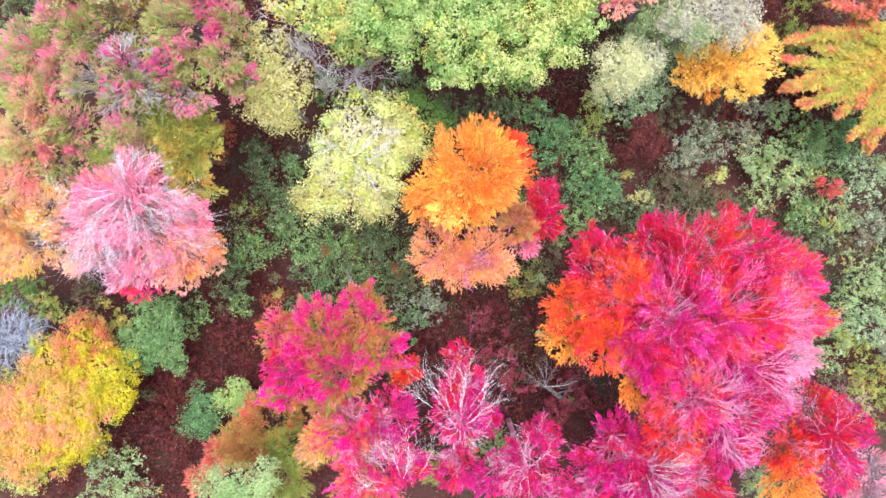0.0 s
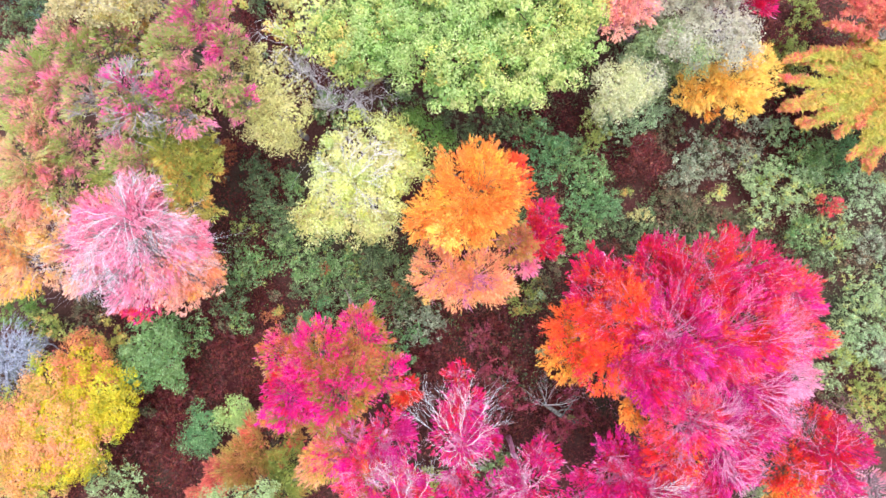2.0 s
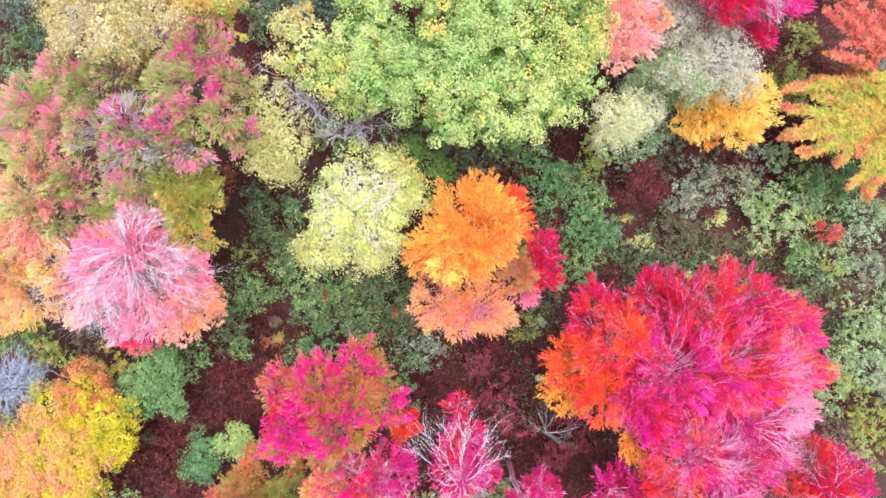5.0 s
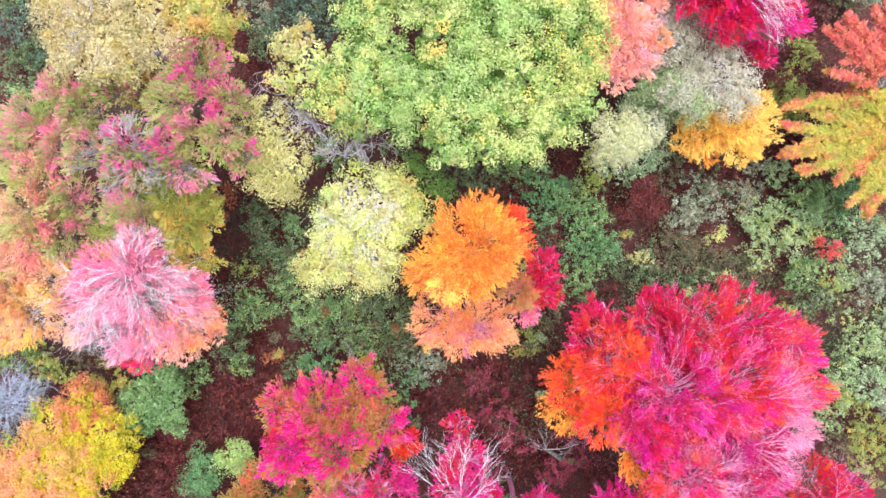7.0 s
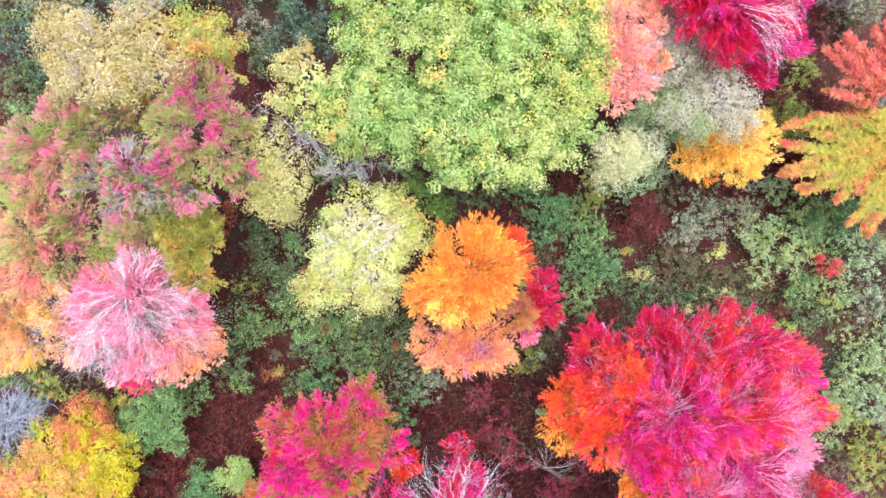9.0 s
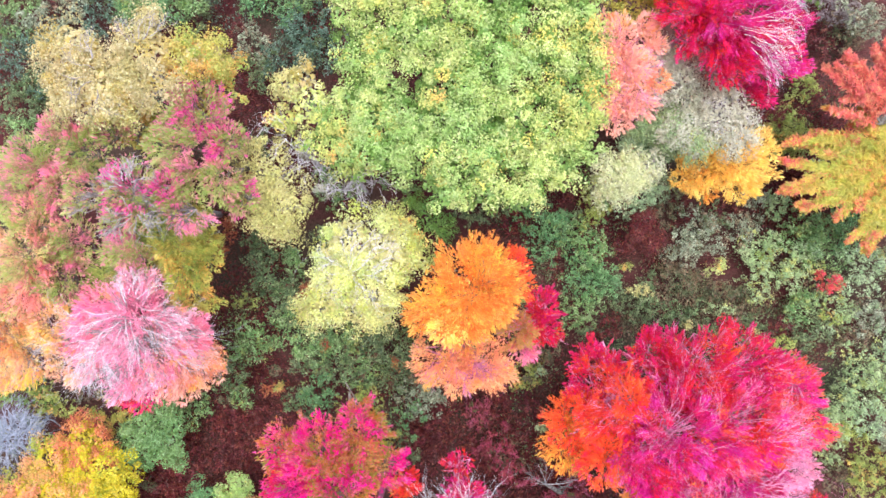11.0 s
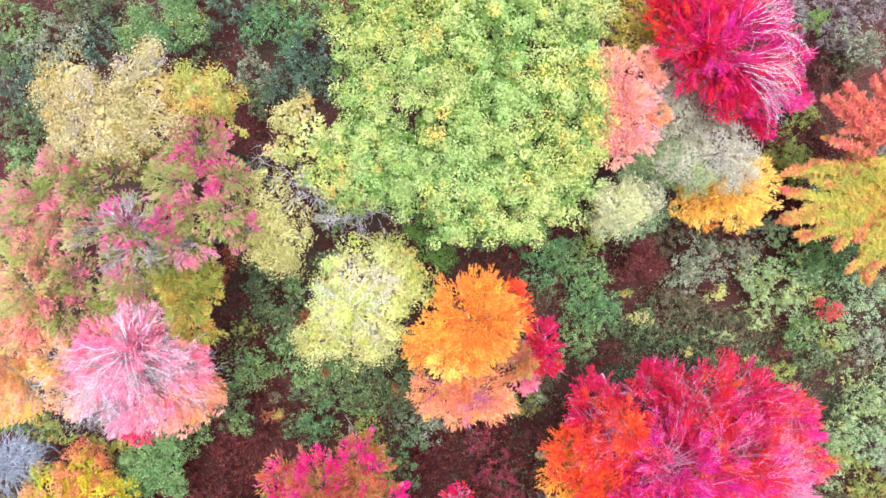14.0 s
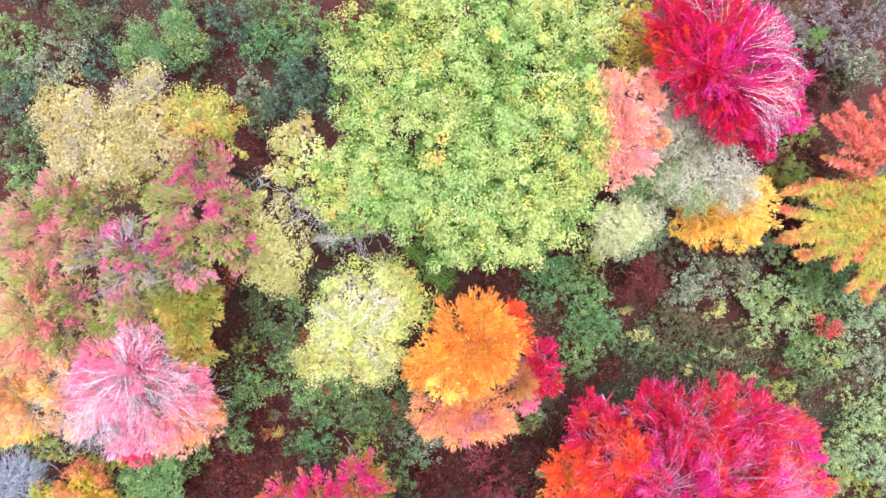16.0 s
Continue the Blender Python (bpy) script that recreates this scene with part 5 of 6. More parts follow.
fan_tree("gold-green maple with orange-tipped spreading boughs", (24.9, 9.9, 7.9), [
    (18.5, 10.4, 6.5), (18.7, 11.4, 6.6), (19.7, 12.5, 6.7), (20.9, 13.3, 6.9), (18.6, 8.7, 6.5), (19.7, 7.7, 6.6), (21.2, 7.0, 6.7), (21.9, 5.7, 6.7),
    (23.1, 4.8, 6.6), (24.6, 4.5, 6.6), (22.3, 13.6, 7.1), (20.1, 9.6, 6.9), (19.4, 9.3, 6.7), (20.3, 11.0, 7.0), (20.8, 8.6, 7.0), (22.3, 7.6, 7.1),
    (21.3, 12.2, 7.2), (23.4, 6.2, 7.0), (26.3, 5.2, 6.8), (28.6, 6.6, 6.8), (29.9, 9.4, 6.8), (29.0, 12.6, 6.9), (26.6, 14.0, 7.0), (19.3, 12.0, 6.6), (20.2, 7.9, 6.7)],
    "goldgreen", "tip", BROWN)
fan_tree("orange-red maple with upright boughs", (23.6, 12.3, 8.6), [
    (20.5, 16.2, 9.0), (20.3, 15.3, 8.8), (22.2, 15.9, 9.1), (22.8, 16.5, 9.2), (21.2, 14.6, 8.7), (22.0, 14.2, 8.8), (23.6, 15.2, 9.0), (24.4, 16.0, 9.0),
    (25.6, 15.2, 9.0), (21.0, 13.4, 8.4), (26.2, 13.6, 8.8)],
    "coralred", "coralred", GREY)
tree("young_tree", "pale green young tree below taller crowns", [
    (10.98, 12.33, 7.78, 1.20, 1.02, "palegreen"),
    (10.47, 11.33, 6.87, 0.86, 0.73, "sage"),
    (12.16, 11.39, 6.87, 0.86, 0.73, "palegreen"),
    (12.73, 12.42, 7.48, 0.85, 0.72, "palegreen")], style="clump", leaf=0.095, bark=BROWN, bare=0.1, dense=1.3, under="palegreen")
tree("maple_tree", "golden-yellow maple tinged with orange and pink", [
    (-19.36, -7.02, 5.09, 2.24, 1.91, "yellow"),
    (-20.30, -5.41, 5.13, 1.73, 1.47, "tip"),
    (-22.85, -8.77, 5.16, 2.40, 2.04, "goldpink"),
    (-21.09, -8.86, 5.47, 2.51, 2.13, "goldpink"),
    (-20.60, -10.40, 5.40, 1.95, 1.60, "yellow"),
    (-23.50, -11.17, 5.15, 2.18, 1.85, "goldpink"),
    (-18.70, -8.30, 5.30, 1.50, 1.30, "yellow"),
    (-25.61, -9.64, 4.83, 2.55, 2.17, "goldpink"),
    (-22.07, -6.33, 5.42, 1.62, 1.38, "goldpink")], style="clump", leaf=0.085, bark=BROWN, bare=0.05, dense=1.5, under="yellow")
tree("young_tree", "round sage-green young tree over brown brush", [
    (-16.89, -5.11, 3.62, 2.09, 1.78, "fern"),
    (-17.61, -5.90, 3.88, 1.32, 1.12, "fern"),
    (-16.00, -5.92, 3.79, 1.42, 1.21, "fern"),
    (-16.92, -3.96, 3.53, 1.50, 1.27, "fern")], style="puff", leaf=0.1, bark=BROWN, bare=0.0, dense=1.0)
tree("young_tree", "round blue-green young tree among red brush", [
    (-14.46, -9.74, 2.62, 1.15, 0.98, "teal"),
    (-15.18, -10.56, 2.30, 0.82, 0.70, "teal"),
    (-14.00, -10.58, 2.24, 0.89, 0.76, "teal"),
    (-14.36, -8.98, 2.51, 0.82, 0.69, "teal")], style="puff", leaf=0.085, bark=BROWN, bare=0.0, dense=1.2)
tree("young_tree", "yellow-green young tree beside a blue-green one", [
    (-12.52, -8.72, 3.00, 0.94, 0.80, "green"),
    (-11.89, -8.41, 2.85, 0.88, 0.75, "green"),
    (-12.37, -9.65, 2.56, 0.75, 0.64, "lime"),
    (-13.03, -9.30, 2.62, 0.68, 0.58, "green")], style="puff", leaf=0.085, bark=BROWN, bare=0.0, dense=1.2)
tree("young_tree", "rounded green young tree in the dark understorey", [
    (-17.67, 20.33, 3.93, 1.26, 1.07, "shrub"),
    (-18.52, 19.83, 3.72, 0.80, 0.68, "teal"),
    (-17.09, 19.73, 3.72, 0.80, 0.68, "shrub"),
    (-17.75, 21.08, 3.98, 0.73, 0.62, "shrub")], style="puff", leaf=0.085, bark=BROWN, bare=0.0, dense=1.2)
tree("young_tree", "broad green young tree in the dark understorey", [
    (-15.27, 20.79, 4.17, 1.45, 1.23, "shrub"),
    (-15.94, 19.77, 3.96, 0.99, 0.84, "teal"),
    (-14.43, 20.08, 4.01, 0.92, 0.79, "shrub"),
    (-15.04, 21.85, 4.16, 0.99, 0.84, "teal")], style="puff", leaf=0.085, bark=BROWN, bare=0.0, dense=1.2)
tree("young_tree", "rounded burgundy young tree among green shrubs", [
    (11.75, 6.56, 3.23, 1.14, 0.97, "brownred"),
    (11.23, 6.02, 3.06, 0.87, 0.74, "brownred"),
    (12.39, 6.02, 3.00, 0.94, 0.80, "brownred"),
    (11.97, 7.26, 3.06, 0.87, 0.74, "brownred")], style="puff", leaf=0.085, bark=BROWN, bare=0.0, dense=1.2)
shrub(-10.34, 4.12, 1.97, 3.60, "darkshrub", "dark green shrub on the forest floor")
shrub(-11.09, 5.51, 1.37, 3.20, "darkshrub", "dark green shrub on the forest floor")
shrub(-9.72, 2.43, 1.54, 3.20, "darkshrub", "dark green shrub on the forest floor")
shrub(-11.70, 0.03, 1.63, 3.60, "shrub", "leafy green shrub on the forest floor")
shrub(-8.93, 0.37, 2.03, 4.00, "shrub", "leafy green shrub on the forest floor")
shrub(-6.22, 0.37, 1.96, 4.00, "shrub", "leafy green shrub on the forest floor")
shrub(-4.54, 1.05, 1.56, 3.80, "darkshrub", "dark green shrub on the forest floor")
shrub(-7.62, -1.16, 1.63, 3.60, "darkshrub", "dark green shrub on the forest floor")
shrub(-5.24, -0.99, 1.70, 3.60, "darkshrub", "dark green shrub on the forest floor")
shrub(-13.19, -2.03, 1.37, 3.00, "darkshrub", "dark green shrub on the forest floor")
shrub(-12.41, -3.42, 0.97, 2.60, "shrub", "leafy green shrub on the forest floor")
shrub(-3.20, -0.31, 1.63, 3.60, "darkshrub", "dark green shrub on the forest floor")
shrub(-2.88, -2.02, 1.51, 3.20, "darkshrub", "dark green shrub on the forest floor")
shrub(-1.17, -3.40, 1.51, 3.00, "grey", "grey-green shrub with thin leaves")
shrub(-4.95, -2.03, 1.17, 3.00, "shrub", "leafy green shrub on the forest floor")
shrub(-2.15, -4.49, 0.94, 4.50, "teal", "blue-green shrub on the forest floor")
shrub(5.80, 7.66, 1.36, 3.80, "teal", "blue-green shrub on the forest floor")
shrub(6.16, 5.82, 1.36, 3.60, "teal", "blue-green shrub on the forest floor")
shrub(8.71, 3.78, 1.77, 3.60, "teal", "blue-green shrub on the forest floor")
shrub(9.08, 5.67, 1.43, 3.40, "shrub", "leafy green shrub on the forest floor")
shrub(9.93, 3.45, 1.23, 3.40, "teal", "blue-green shrub on the forest floor")
shrub(8.28, 1.75, 1.65, 3.00, "shrub", "leafy green shrub on the forest floor")
shrub(12.00, 8.96, 1.48, 4.20, "sage", "pale green shrub with fine leaves")
shrub(10.82, 8.76, 1.23, 3.20, "sage", "pale green shrub with fine leaves")
shrub(15.78, 6.71, 1.71, 3.20, "grey", "grey-green shrub with thin leaves")
shrub(14.80, 5.87, 1.37, 3.00, "grey", "grey-green shrub with thin leaves")
shrub(11.99, 2.81, 1.59, 2.40, "darkshrub", "dark green shrub on the forest floor")
shrub(14.42, 3.50, 1.59, 2.40, "brown", "straggly shrub with brown-green leaves")
shrub(16.20, 3.16, 1.53, 2.20, "brown", "straggly shrub with brown-green leaves")
shrub(14.12, 4.90, 1.25, 2.20, "brown", "straggly shrub with brown-green leaves")
shrub(16.95, 4.50, 0.70, 2.00, "lime", "small lime-green shrub among brown ones")
shrub(19.44, 5.53, 1.58, 3.00, "palegreen", "pale green shrub with fine leaves")
shrub(19.50, 3.82, 1.52, 2.80, "palegreen", "pale green shrub with fine leaves")
shrub(18.18, 6.60, 1.17, 2.60, "grey", "grey-green shrub with thin leaves")
shrub(22.05, 6.69, 1.57, 3.40, "shrub", "leafy green shrub on the forest floor")
shrub(21.43, 4.48, 1.51, 3.20, "palegreen", "pale green shrub with fine leaves")
shrub(23.22, 5.19, 1.44, 3.00, "shrub", "leafy green shrub on the forest floor")
shrub(25.63, 4.47, 1.64, 3.40, "sage", "pale green shrub with fine leaves")
shrub(23.90, 2.27, 1.72, 3.00, "palegreen", "pale green shrub with fine leaves")
shrub(21.98, 2.11, 1.38, 2.60, "shrub", "leafy green shrub on the forest floor")
shrub(22.92, 3.69, 0.81, 4.00, "scarlet", "small scarlet maple sapling among shrubs")
shrub(25.17, 0.73, 1.53, 2.40, "brown", "straggly shrub with brown-green leaves")
shrub(22.81, 0.38, 1.39, 2.20, "darkshrub", "dark green shrub on the forest floor")
shrub(26.13, 1.42, 1.38, 2.60, "grey", "grey-green shrub with thin leaves")
shrub(25.54, -2.02, 1.99, 3.20, "palegreen", "pale green shrub with fine leaves")
shrub(26.05, -4.42, 1.71, 3.20, "sage", "pale green shrub with fine leaves")
shrub(23.56, -5.80, 1.58, 3.00, "palegreen", "pale green shrub with fine leaves")
shrub(25.78, -6.88, 1.87, 2.60, "olive", "olive-yellow shrub turning brown")
shrub(26.13, -9.30, 1.66, 2.60, "olive", "olive-yellow shrub turning brown")
shrub(24.25, -4.09, 1.37, 3.00, "palegreen", "pale green shrub with fine leaves")
shrub(5.03, -2.03, 1.45, 2.80, "olive", "olive-yellow shrub turning brown")
shrub(6.08, -0.66, 1.24, 2.60, "brown", "straggly shrub with brown-green leaves")
shrub(18.87, 8.33, 1.24, 2.60, "grey", "grey-green shrub with thin leaves")
shrub(17.65, 8.23, 1.05, 2.00, "brownred", "brown-red shrub with withered leaves")
shrub(20.53, 8.30, 1.17, 2.80, "palegreen", "pale green shrub with fine leaves")
shrub(9.42, 9.42, 0.96, 3.40, "lime", "yellow-green shrub at a tree's foot")
shrub(9.14, 8.11, 1.10, 3.00, "olive", "olive-yellow shrub turning brown")
shrub(7.46, 9.02, 0.62, 2.60, "brownred", "brown-red shrub with withered leaves")
shrub(6.84, 7.01, 1.22, 3.60, "teal", "blue-green shrub on the forest floor")
shrub(8.05, 6.52, 1.16, 3.40, "shrub", "leafy green shrub on the forest floor")
shrub(21.42, 12.20, 1.39, 2.20, "olive", "olive-yellow shrub turning brown")
shrub(25.43, 8.33, 1.59, 2.60, "teal", "blue-green shrub on the forest floor")
shrub(12.87, 11.33, 1.23, 3.20, "shrub", "leafy green shrub on the forest floor")
shrub(10.39, 0.74, 1.05, 1.60, "brownred", "brown-red shrub with withered leaves")
shrub(13.81, 1.95, 1.40, 2.00, "darkshrub", "dark green shrub on the forest floor")
shrub(18.00, 2.48, 1.53, 2.00, "brown", "straggly shrub with brown-green leaves")
shrub(-24.99, -2.65, 1.68, 4.40, "grass", "yellow-green shrub under tall trees")
shrub(-23.46, -3.52, 1.35, 4.00, "olive", "olive-yellow shrub turning brown")
shrub(-21.91, -2.73, 1.38, 2.60, "brown", "straggly shrub with brown-green leaves")
shrub(-20.44, -4.06, 0.89, 3.40, "oliveyellow", "olive-yellow shrub turning brown")
shrub(-19.36, -4.73, 1.02, 3.60, "oliveyellow", "olive-yellow shrub turning brown")
shrub(-15.59, -4.09, 1.37, 3.00, "shrub", "leafy green shrub on the forest floor")
shrub(-20.21, -13.57, 1.97, 3.60, "palegreen", "pale green shrub with fine leaves")
shrub(-18.97, -14.69, 1.51, 3.20, "palegreen", "pale green shrub with fine leaves")
shrub(-24.99, -13.40, 1.61, 4.40, "greenyellow", "yellow-green shrub under a golden maple")
shrub(-21.52, -12.48, 0.76, 2.20, "teal", "blue-green shrub on the forest floor")
shrub(-17.04, -11.93, 1.20, 1.40, "brownred", "brown-red shrub with withered leaves")
shrub(-9.07, 4.84, 1.03, 3.00, "shrub", "leafy green shrub on the forest floor")
shrub(11.33, 11.49, 1.31, 6.00, "sage", "pale green shrub with fine leaves")
shrub(12.64, 12.47, 1.18, 6.00, "palegreen", "pale green shrub with fine leaves")
shrub(10.85, 9.68, 1.46, 5.00, "sage", "pale green shrub with fine leaves")
shrub(12.68, 9.68, 1.20, 5.00, "sage", "pale green shrub with fine leaves")
shrub(13.29, 13.46, 1.11, 6.00, "palegreen", "pale green shrub with fine leaves")
shrub(21.16, 13.08, 1.03, 3.00, "olive", "olive-yellow shrub turning brown")
shrub(20.13, 14.12, 1.03, 3.00, "brownred", "brown-red shrub with withered leaves")
shrub(23.14, 6.88, 1.37, 3.20, "shrub", "leafy green shrub on the forest floor")
shrub(24.59, 6.39, 1.24, 3.00, "teal", "blue-green shrub on the forest floor")
shrub(-12.74, 6.70, 0.86, 5.50, "rust", "rust-orange shrub at the edge of a gap")
shrub(-13.05, 5.57, 0.60, 4.50, "rust", "rust-orange shrub at the edge of a gap")
shrub(-8.08, 3.08, 0.61, 4.00, "rust", "small rust-orange shrub under a yellow tree")
shrub(-2.18, 9.90, 1.36, 3.60, "shrub", "leafy green shrub on the forest floor")
shrub(-6.60, 9.22, 1.50, 3.60, "shrub", "leafy green shrub on the forest floor")
shrub(4.07, -7.33, 1.40, 1.60, "brown", "straggly shrub with brown-green leaves")
shrub(2.68, -4.19, 1.41, 1.40, "brownred", "brown-red shrub with withered leaves")
shrub(-1.19, -6.24, 1.05, 2.00, "brownred", "brown-red shrub with withered leaves")
shrub(-7.57, -3.01, 1.35, 4.00, "teal", "blue-green shrub on the forest floor")
shrub(-17.04, -9.12, 1.76, 1.40, "brownred", "brown-red shrub with withered leaves")
shrub(-18.80, -11.23, 1.62, 1.40, "brownred", "brown-red shrub with withered leaves")
shrub(-13.87, -5.95, 1.55, 1.40, "brownred", "brown-red shrub with withered leaves")
shrub(7.53, -6.24, 2.09, 2.00, "brownred", "brown-red shrub with withered leaves")
shrub(-4.71, -4.88, 1.96, 6.00, "olive", "olive-green bush beneath red trees")
shrub(2.95, -11.99, 1.72, 3.00, "shrub", "leafy green shrub on the forest floor")
shrub(-0.82, -13.36, 1.37, 3.00, "olive", "olive-yellow shrub turning brown")
shrub(18.80, -13.83, 1.22, 4.00, "palegreen", "pale green shrub with fine leaves")
shrub(-2.88, -6.83, 1.37, 3.00, "darkshrub", "dark green shrub on the forest floor")
shrub(-23.30, 20.16, 2.12, 3.60, "grey", "grey-green shrub with thin leaves")
shrub(-24.82, 19.03, 1.51, 3.20, "grey", "grey-green shrub with thin leaves")
shrub(-25.78, 21.39, 1.58, 3.40, "shrub", "leafy green shrub on the forest floor")
shrub(-22.04, 22.33, 1.84, 3.80, "darkshrub", "dark green shrub on the forest floor")
shrub(-21.11, 19.75, 1.38, 3.00, "slate", "grey-green shrub with thin leaves")
shrub(-15.40, 19.95, 1.23, 3.80, "darkshrub", "dark green shrub on the forest floor")
shrub(-12.46, 21.95, 1.83, 4.00, "slate", "grey-green shrub with thin leaves")
shrub(-10.26, 20.59, 1.83, 4.00, "teal", "blue-green shrub on the forest floor")
shrub(-8.22, 21.61, 1.83, 4.00, "shrub", "leafy green shrub on the forest floor")
shrub(-8.27, 19.64, 1.57, 3.60, "slate", "grey-green shrub with thin leaves")
shrub(-9.67, 17.63, 1.85, 3.40, "slate", "grey-green shrub with thin leaves")
shrub(-11.76, 18.34, 1.3, 3.20, "grey", "grey-green shrub with thin leaves")
shrub(-7.66, 17.69, 1.38, 3.00, "slate", "grey-green shrub with thin leaves")
shrub(-6.52, 21.27, 0.88, 4.00, "grass", "leafy green shrub on the forest floor")
shrub(-25.78, 16.94, 1.92, 3.40, "slate", "grey-green shrub with thin leaves")
shrub(-25.86, 14.56, 1.86, 3.20, "darkshrub", "dark green shrub on the forest floor")
shrub(-25.51, 12.50, 1.58, 3.20, "shrub", "leafy green shrub on the forest floor")
shrub(-11.18, 16.36, 1.18, 2.60, "darkshrub", "dark green shrub on the forest floor")
shrub(-24.90, 15.62, 1.52, 3.00, "darkshrub", "dark green shrub on the forest floor")
shrub(-26.46, 19.34, 1.37, 3.40, "shrub", "leafy green shrub on the forest floor")
shrub(-10.60, 22.97, 1.70, 4.00, "darkshrub", "dark green shrub on the forest floor")
shrub(-15.35, 23.31, 1.70, 4.00, "darkshrub", "dark green shrub on the forest floor")
shrub(22.68, 21.13, 0.83, 3.00, "grass", "leafy green shrub on the forest floor")
shrub(25.30, 19.54, 1.69, 4.20, "grey", "grey-green shrub with thin leaves")
shrub(24.17, 20.33, 1.50, 3.60, "mauve", "mauve-grey shrub with few withered leaves")
shrub(23.29, 22.47, 1.51, 3.20, "mauve", "mauve-grey shrub with few withered leaves")
shrub(25.80, 21.99, 1.50, 3.80, "mauve", "mauve-grey shrub with few withered leaves")
shrub(21.64, 21.48, 1.17, 3.00, "mauve", "mauve-grey shrub with few withered leaves")
shrub(21.17, 22.59, 1.23, 3.40, "brown", "straggly shrub with brown-green leaves")
shrub(22.96, 18.16, 1.61, 2.20, "brownred", "brown-red shrub with withered leaves")
shrub(22.19, 15.69, 1.18, 2.40, "olive", "olive-yellow shrub turning brown")
shrub(23.45, 14.35, 1.55, 1.80, "brownred", "brown-red shrub with withered leaves")
shrub(21.08, 13.24, 1.39, 2.60, "olive", "olive-yellow shrub turning brown")
shrub(22.46, 9.79, 1.27, 1.60, "brownred", "brown-red shrub with withered leaves")
shrub(12.76, 11.15, 1.25, 2.60, "shrub", "leafy green shrub on the forest floor")
shrub(25.05, 18.85, 1.40, 2.20, "brown", "straggly shrub with brown-green leaves")
shrub(-15.88, -7.66, 1.19, 1.80, "brownred", "brown-red shrub with withered leaves")
shrub(-17.46, -10.29, 1.33, 1.80, "brownred", "brown-red shrub with withered leaves")
shrub(-13.46, -4.70, 1.05, 1.70, "brownred", "brown-red shrub with withered leaves")
shrub(-18.86, -9.06, 1.26, 1.80, "brownred", "brown-red shrub with withered leaves")
shrub(-15.36, -12.56, 1.26, 1.80, "brownred", "brown-red shrub with withered leaves")
shrub(3.00, -5.03, 1.26, 1.90, "brownred", "brown-red shrub with withered leaves")
shrub(5.27, -4.33, 1.33, 1.90, "brownred", "brown-red shrub with withered leaves")
shrub(4.24, -6.27, 1.19, 1.70, "brownred", "brown-red shrub with withered leaves")
shrub(2.49, -6.97, 1.19, 1.70, "brownred", "brown-red shrub with withered leaves")
shrub(-0.66, -5.55, 1.19, 2.00, "brownred", "brown-red shrub with withered leaves")
shrub(7.68, -7.44, 1.18, 2.20, "brownred", "brown-red shrub with withered leaves")
shrub(9.05, -9.50, 1.39, 2.40, "brownred", "brown-red shrub with withered leaves")
shrub(-14.18, -7.51, 0.98, 1.60, "brownred", "brown-red shrub with withered leaves")
shrub(-16.99, -7.51, 1.05, 1.60, "brownred", "brown-red shrub with withered leaves")
shrub(0.56, -3.46, 1.19, 1.80, "brownred", "brown-red shrub with withered leaves")
shrub(3.72, -3.30, 1.05, 1.60, "brownred", "brown-red shrub with withered leaves")
shrub(3.6, 8.5, 1.3, 3.2, "darkshrub", "dark green shrub on the forest floor")
shrub(5.1, 8.9, 1.2, 3.0, "shrub", "leafy green shrub on the forest floor")
shrub(1.9, 8.1, 1.2, 3.0, "darkshrub", "dark green shrub on the forest floor")
shrub(4.6, 7.4, 1.0, 2.4, "brownred", "brown-red shrub with withered leaves")
shrub(-6.9, 6.4, 1.3, 3.0, "darkshrub", "dark green shrub on the forest floor")
shrub(0.4, 8.7, 1.2, 2.8, "darkshrub", "dark green shrub on the forest floor")
shrub(15.4, 1.4, 1.1, 2.2, "darkshrub", "dark green shrub on the forest floor")
shrub(3.3, -6.4, 1.3, 3.6, "dullred", "dull red maple saplings below taller trees")
shrub(4.4, -8.0, 1.2, 3.4, "dullred", "dull red maple saplings below taller trees")
shrub(6.9, -9.6, 1.3, 3.8, "dullred", "dull red maple saplings below taller trees")
shrub(7.9, -8.6, 1.1, 3.4, "dullred", "dull red maple saplings below taller trees")
shrub(2.8, -9.8, 1.2, 3.6, "dullred", "dull red maple saplings below taller trees")
shrub(6.0, -11.4, 1.3, 3.6, "dullred", "dull red maple saplings below taller trees")
shrub(2.2, -4.4, 1.0, 2.8, "dullred", "dull red maple saplings below taller trees")
shrub(27.6, -3.1, 1.4, 2.8, "palegreen", "pale green shrub with fine leaves")
shrub(27.5, -6.0, 1.4, 2.6, "grey", "grey-green shrub with thin leaves")
shrub(28.0, 0.2, 1.4, 2.8, "sage", "pale green shrub with fine leaves")
shrub(27.9, 3.0, 1.4, 3.0, "grey", "grey-green shrub with thin leaves")
shrub(28.0, -8.4, 1.5, 2.6, "olive", "olive-yellow shrub turning brown")
shrub(27.6, 8.0, 1.3, 2.6, "shrub", "leafy green shrub on the forest floor")
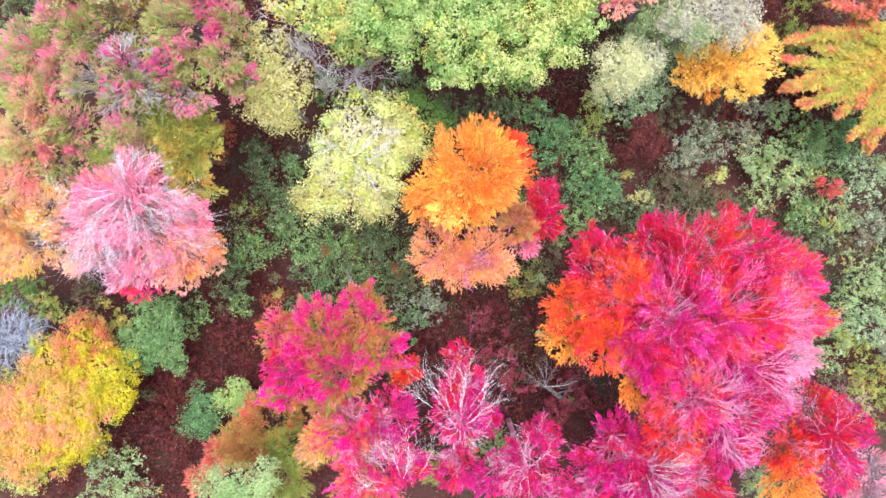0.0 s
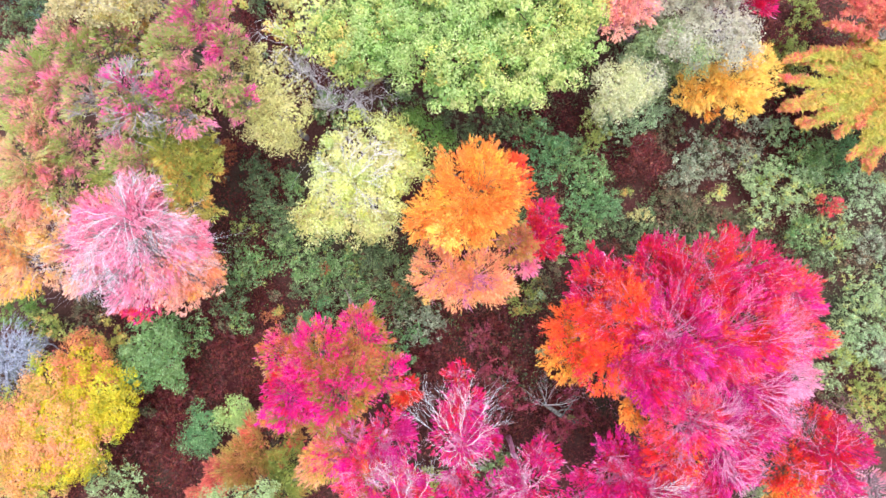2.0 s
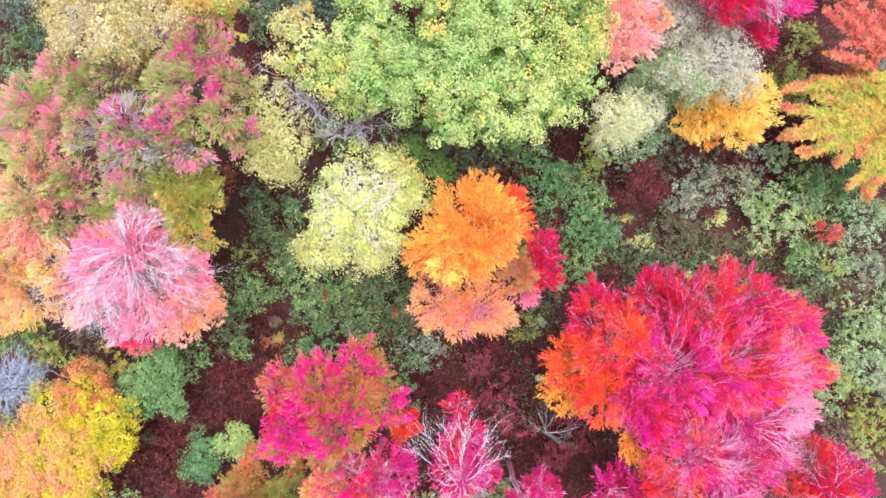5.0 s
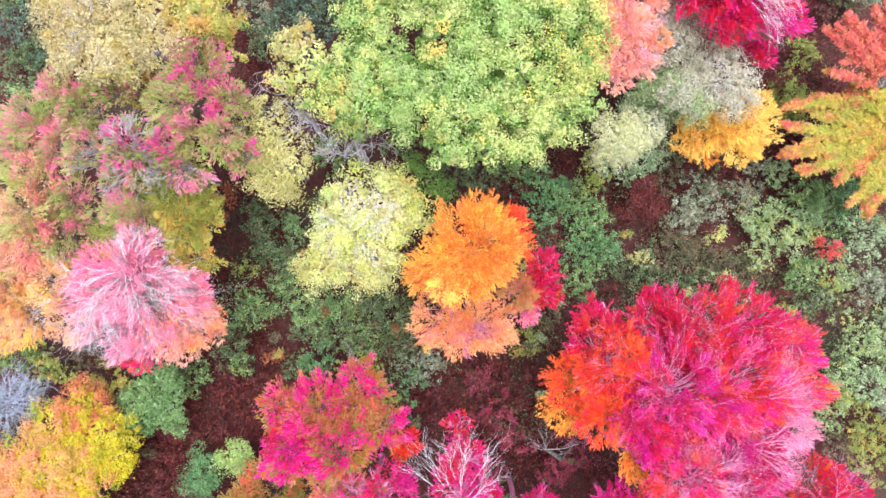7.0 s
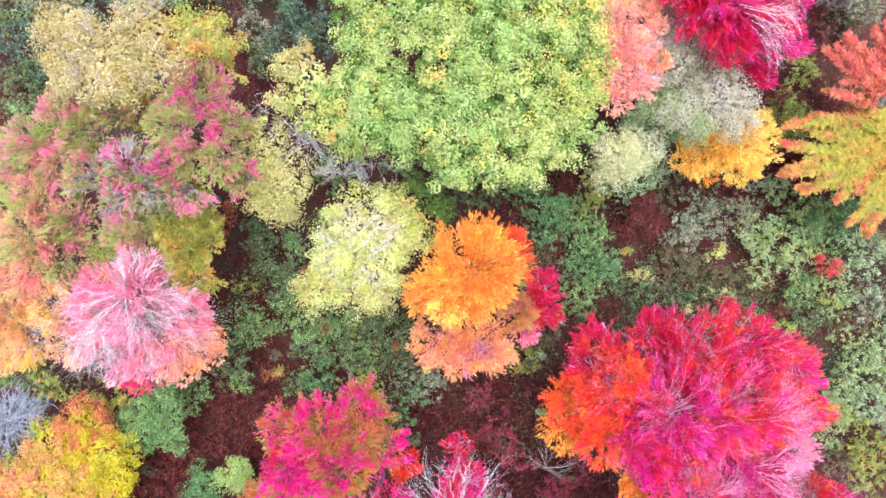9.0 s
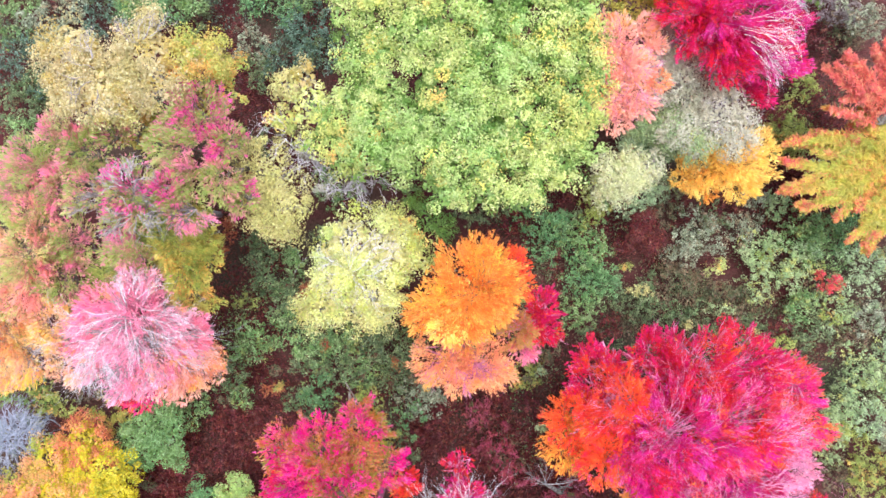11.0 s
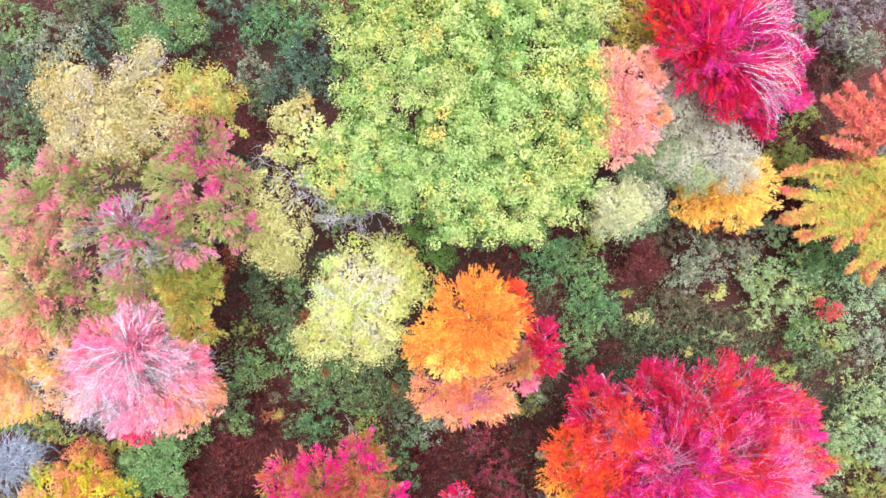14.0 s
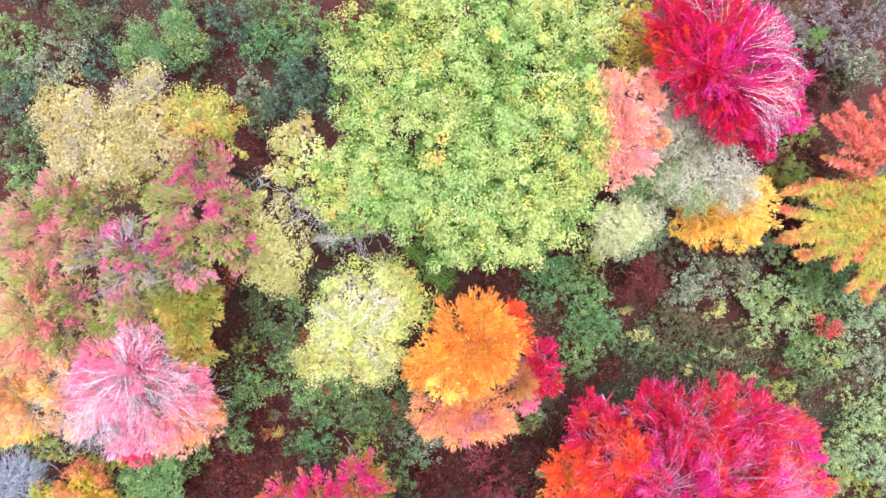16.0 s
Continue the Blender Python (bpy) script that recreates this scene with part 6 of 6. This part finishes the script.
shrub(24.2, -8.2, 1.2, 2.2, "brown", "straggly shrub with brown-green leaves")
shrub(17.4, 0.7, 1.2, 2.2, "brown", "straggly shrub with brown-green leaves")
shrub(19.3, 0.4, 1.2, 2.4, "darkshrub", "dark green shrub on the forest floor")
shrub(20.9, -0.4, 1.1, 2.2, "olive", "olive-yellow shrub turning brown")
shrub(-11.4, 12.2, 1.1, 2.6, "darkshrub", "dark green shrub on the forest floor")
shrub(-9.6, 12.6, 1.0, 2.4, "brown", "straggly shrub with brown-green leaves")
shrub(-8.6, -3.9, 1.2, 2.2, "darkshrub", "dark green shrub on the forest floor")
shrub(13.6, 8.2, 1.2, 2.6, "brown", "straggly shrub with brown-green leaves")
shrub(14.9, 7.8, 1.0, 2.2, "brownred", "brown-red shrub with withered leaves")
shrub(16.4, 7.6, 1.1, 2.4, "darkshrub", "dark green shrub on the forest floor")


# ---- small bushes between the large shrubs ----
SMALL = {
    "olive": "small olive-green bush among larger shrubs",
    "palegreen": "small pale green bush among larger shrubs",
    "brown": "small brown-green bush among larger shrubs",
    "sage": "small sage-green bush among larger shrubs",
    "rust": "small rust-orange bush among larger shrubs",
    "brownred": "small dark red bush among larger shrubs",
    "khaki": "small yellowish bush among larger shrubs",
    "darkshrub": "small dark green bush among larger shrubs",
}


def small_bushes(count, x0, x1, y0, y1, keys, seed):
    rng = np.random.default_rng(seed)
    for _ in range(count):
        key = keys[rng.integers(0, len(keys))]
        shrub(rng.uniform(x0, x1), rng.uniform(y0, y1), rng.uniform(0.35, 0.8), rng.uniform(1.6, 3.2), key, SMALL[key], 1.0, 0.085, sides=2)


small_bushes(46, 5, 30, -6, 11, ["olive", "palegreen", "brown", "sage", "brownred", "khaki", "darkshrub", "palegreen"], 31)
small_bushes(16, -13, 5, -4, 3, ["olive", "palegreen", "brown", "darkshrub", "rust"], 32)
small_bushes(16, -29, -6, 15, 25, ["olive", "sage", "brown", "darkshrub", "brownred"], 33)
small_bushes(14, -20, -9, -15, -3, ["brownred", "brownred", "brown", "rust"], 34)
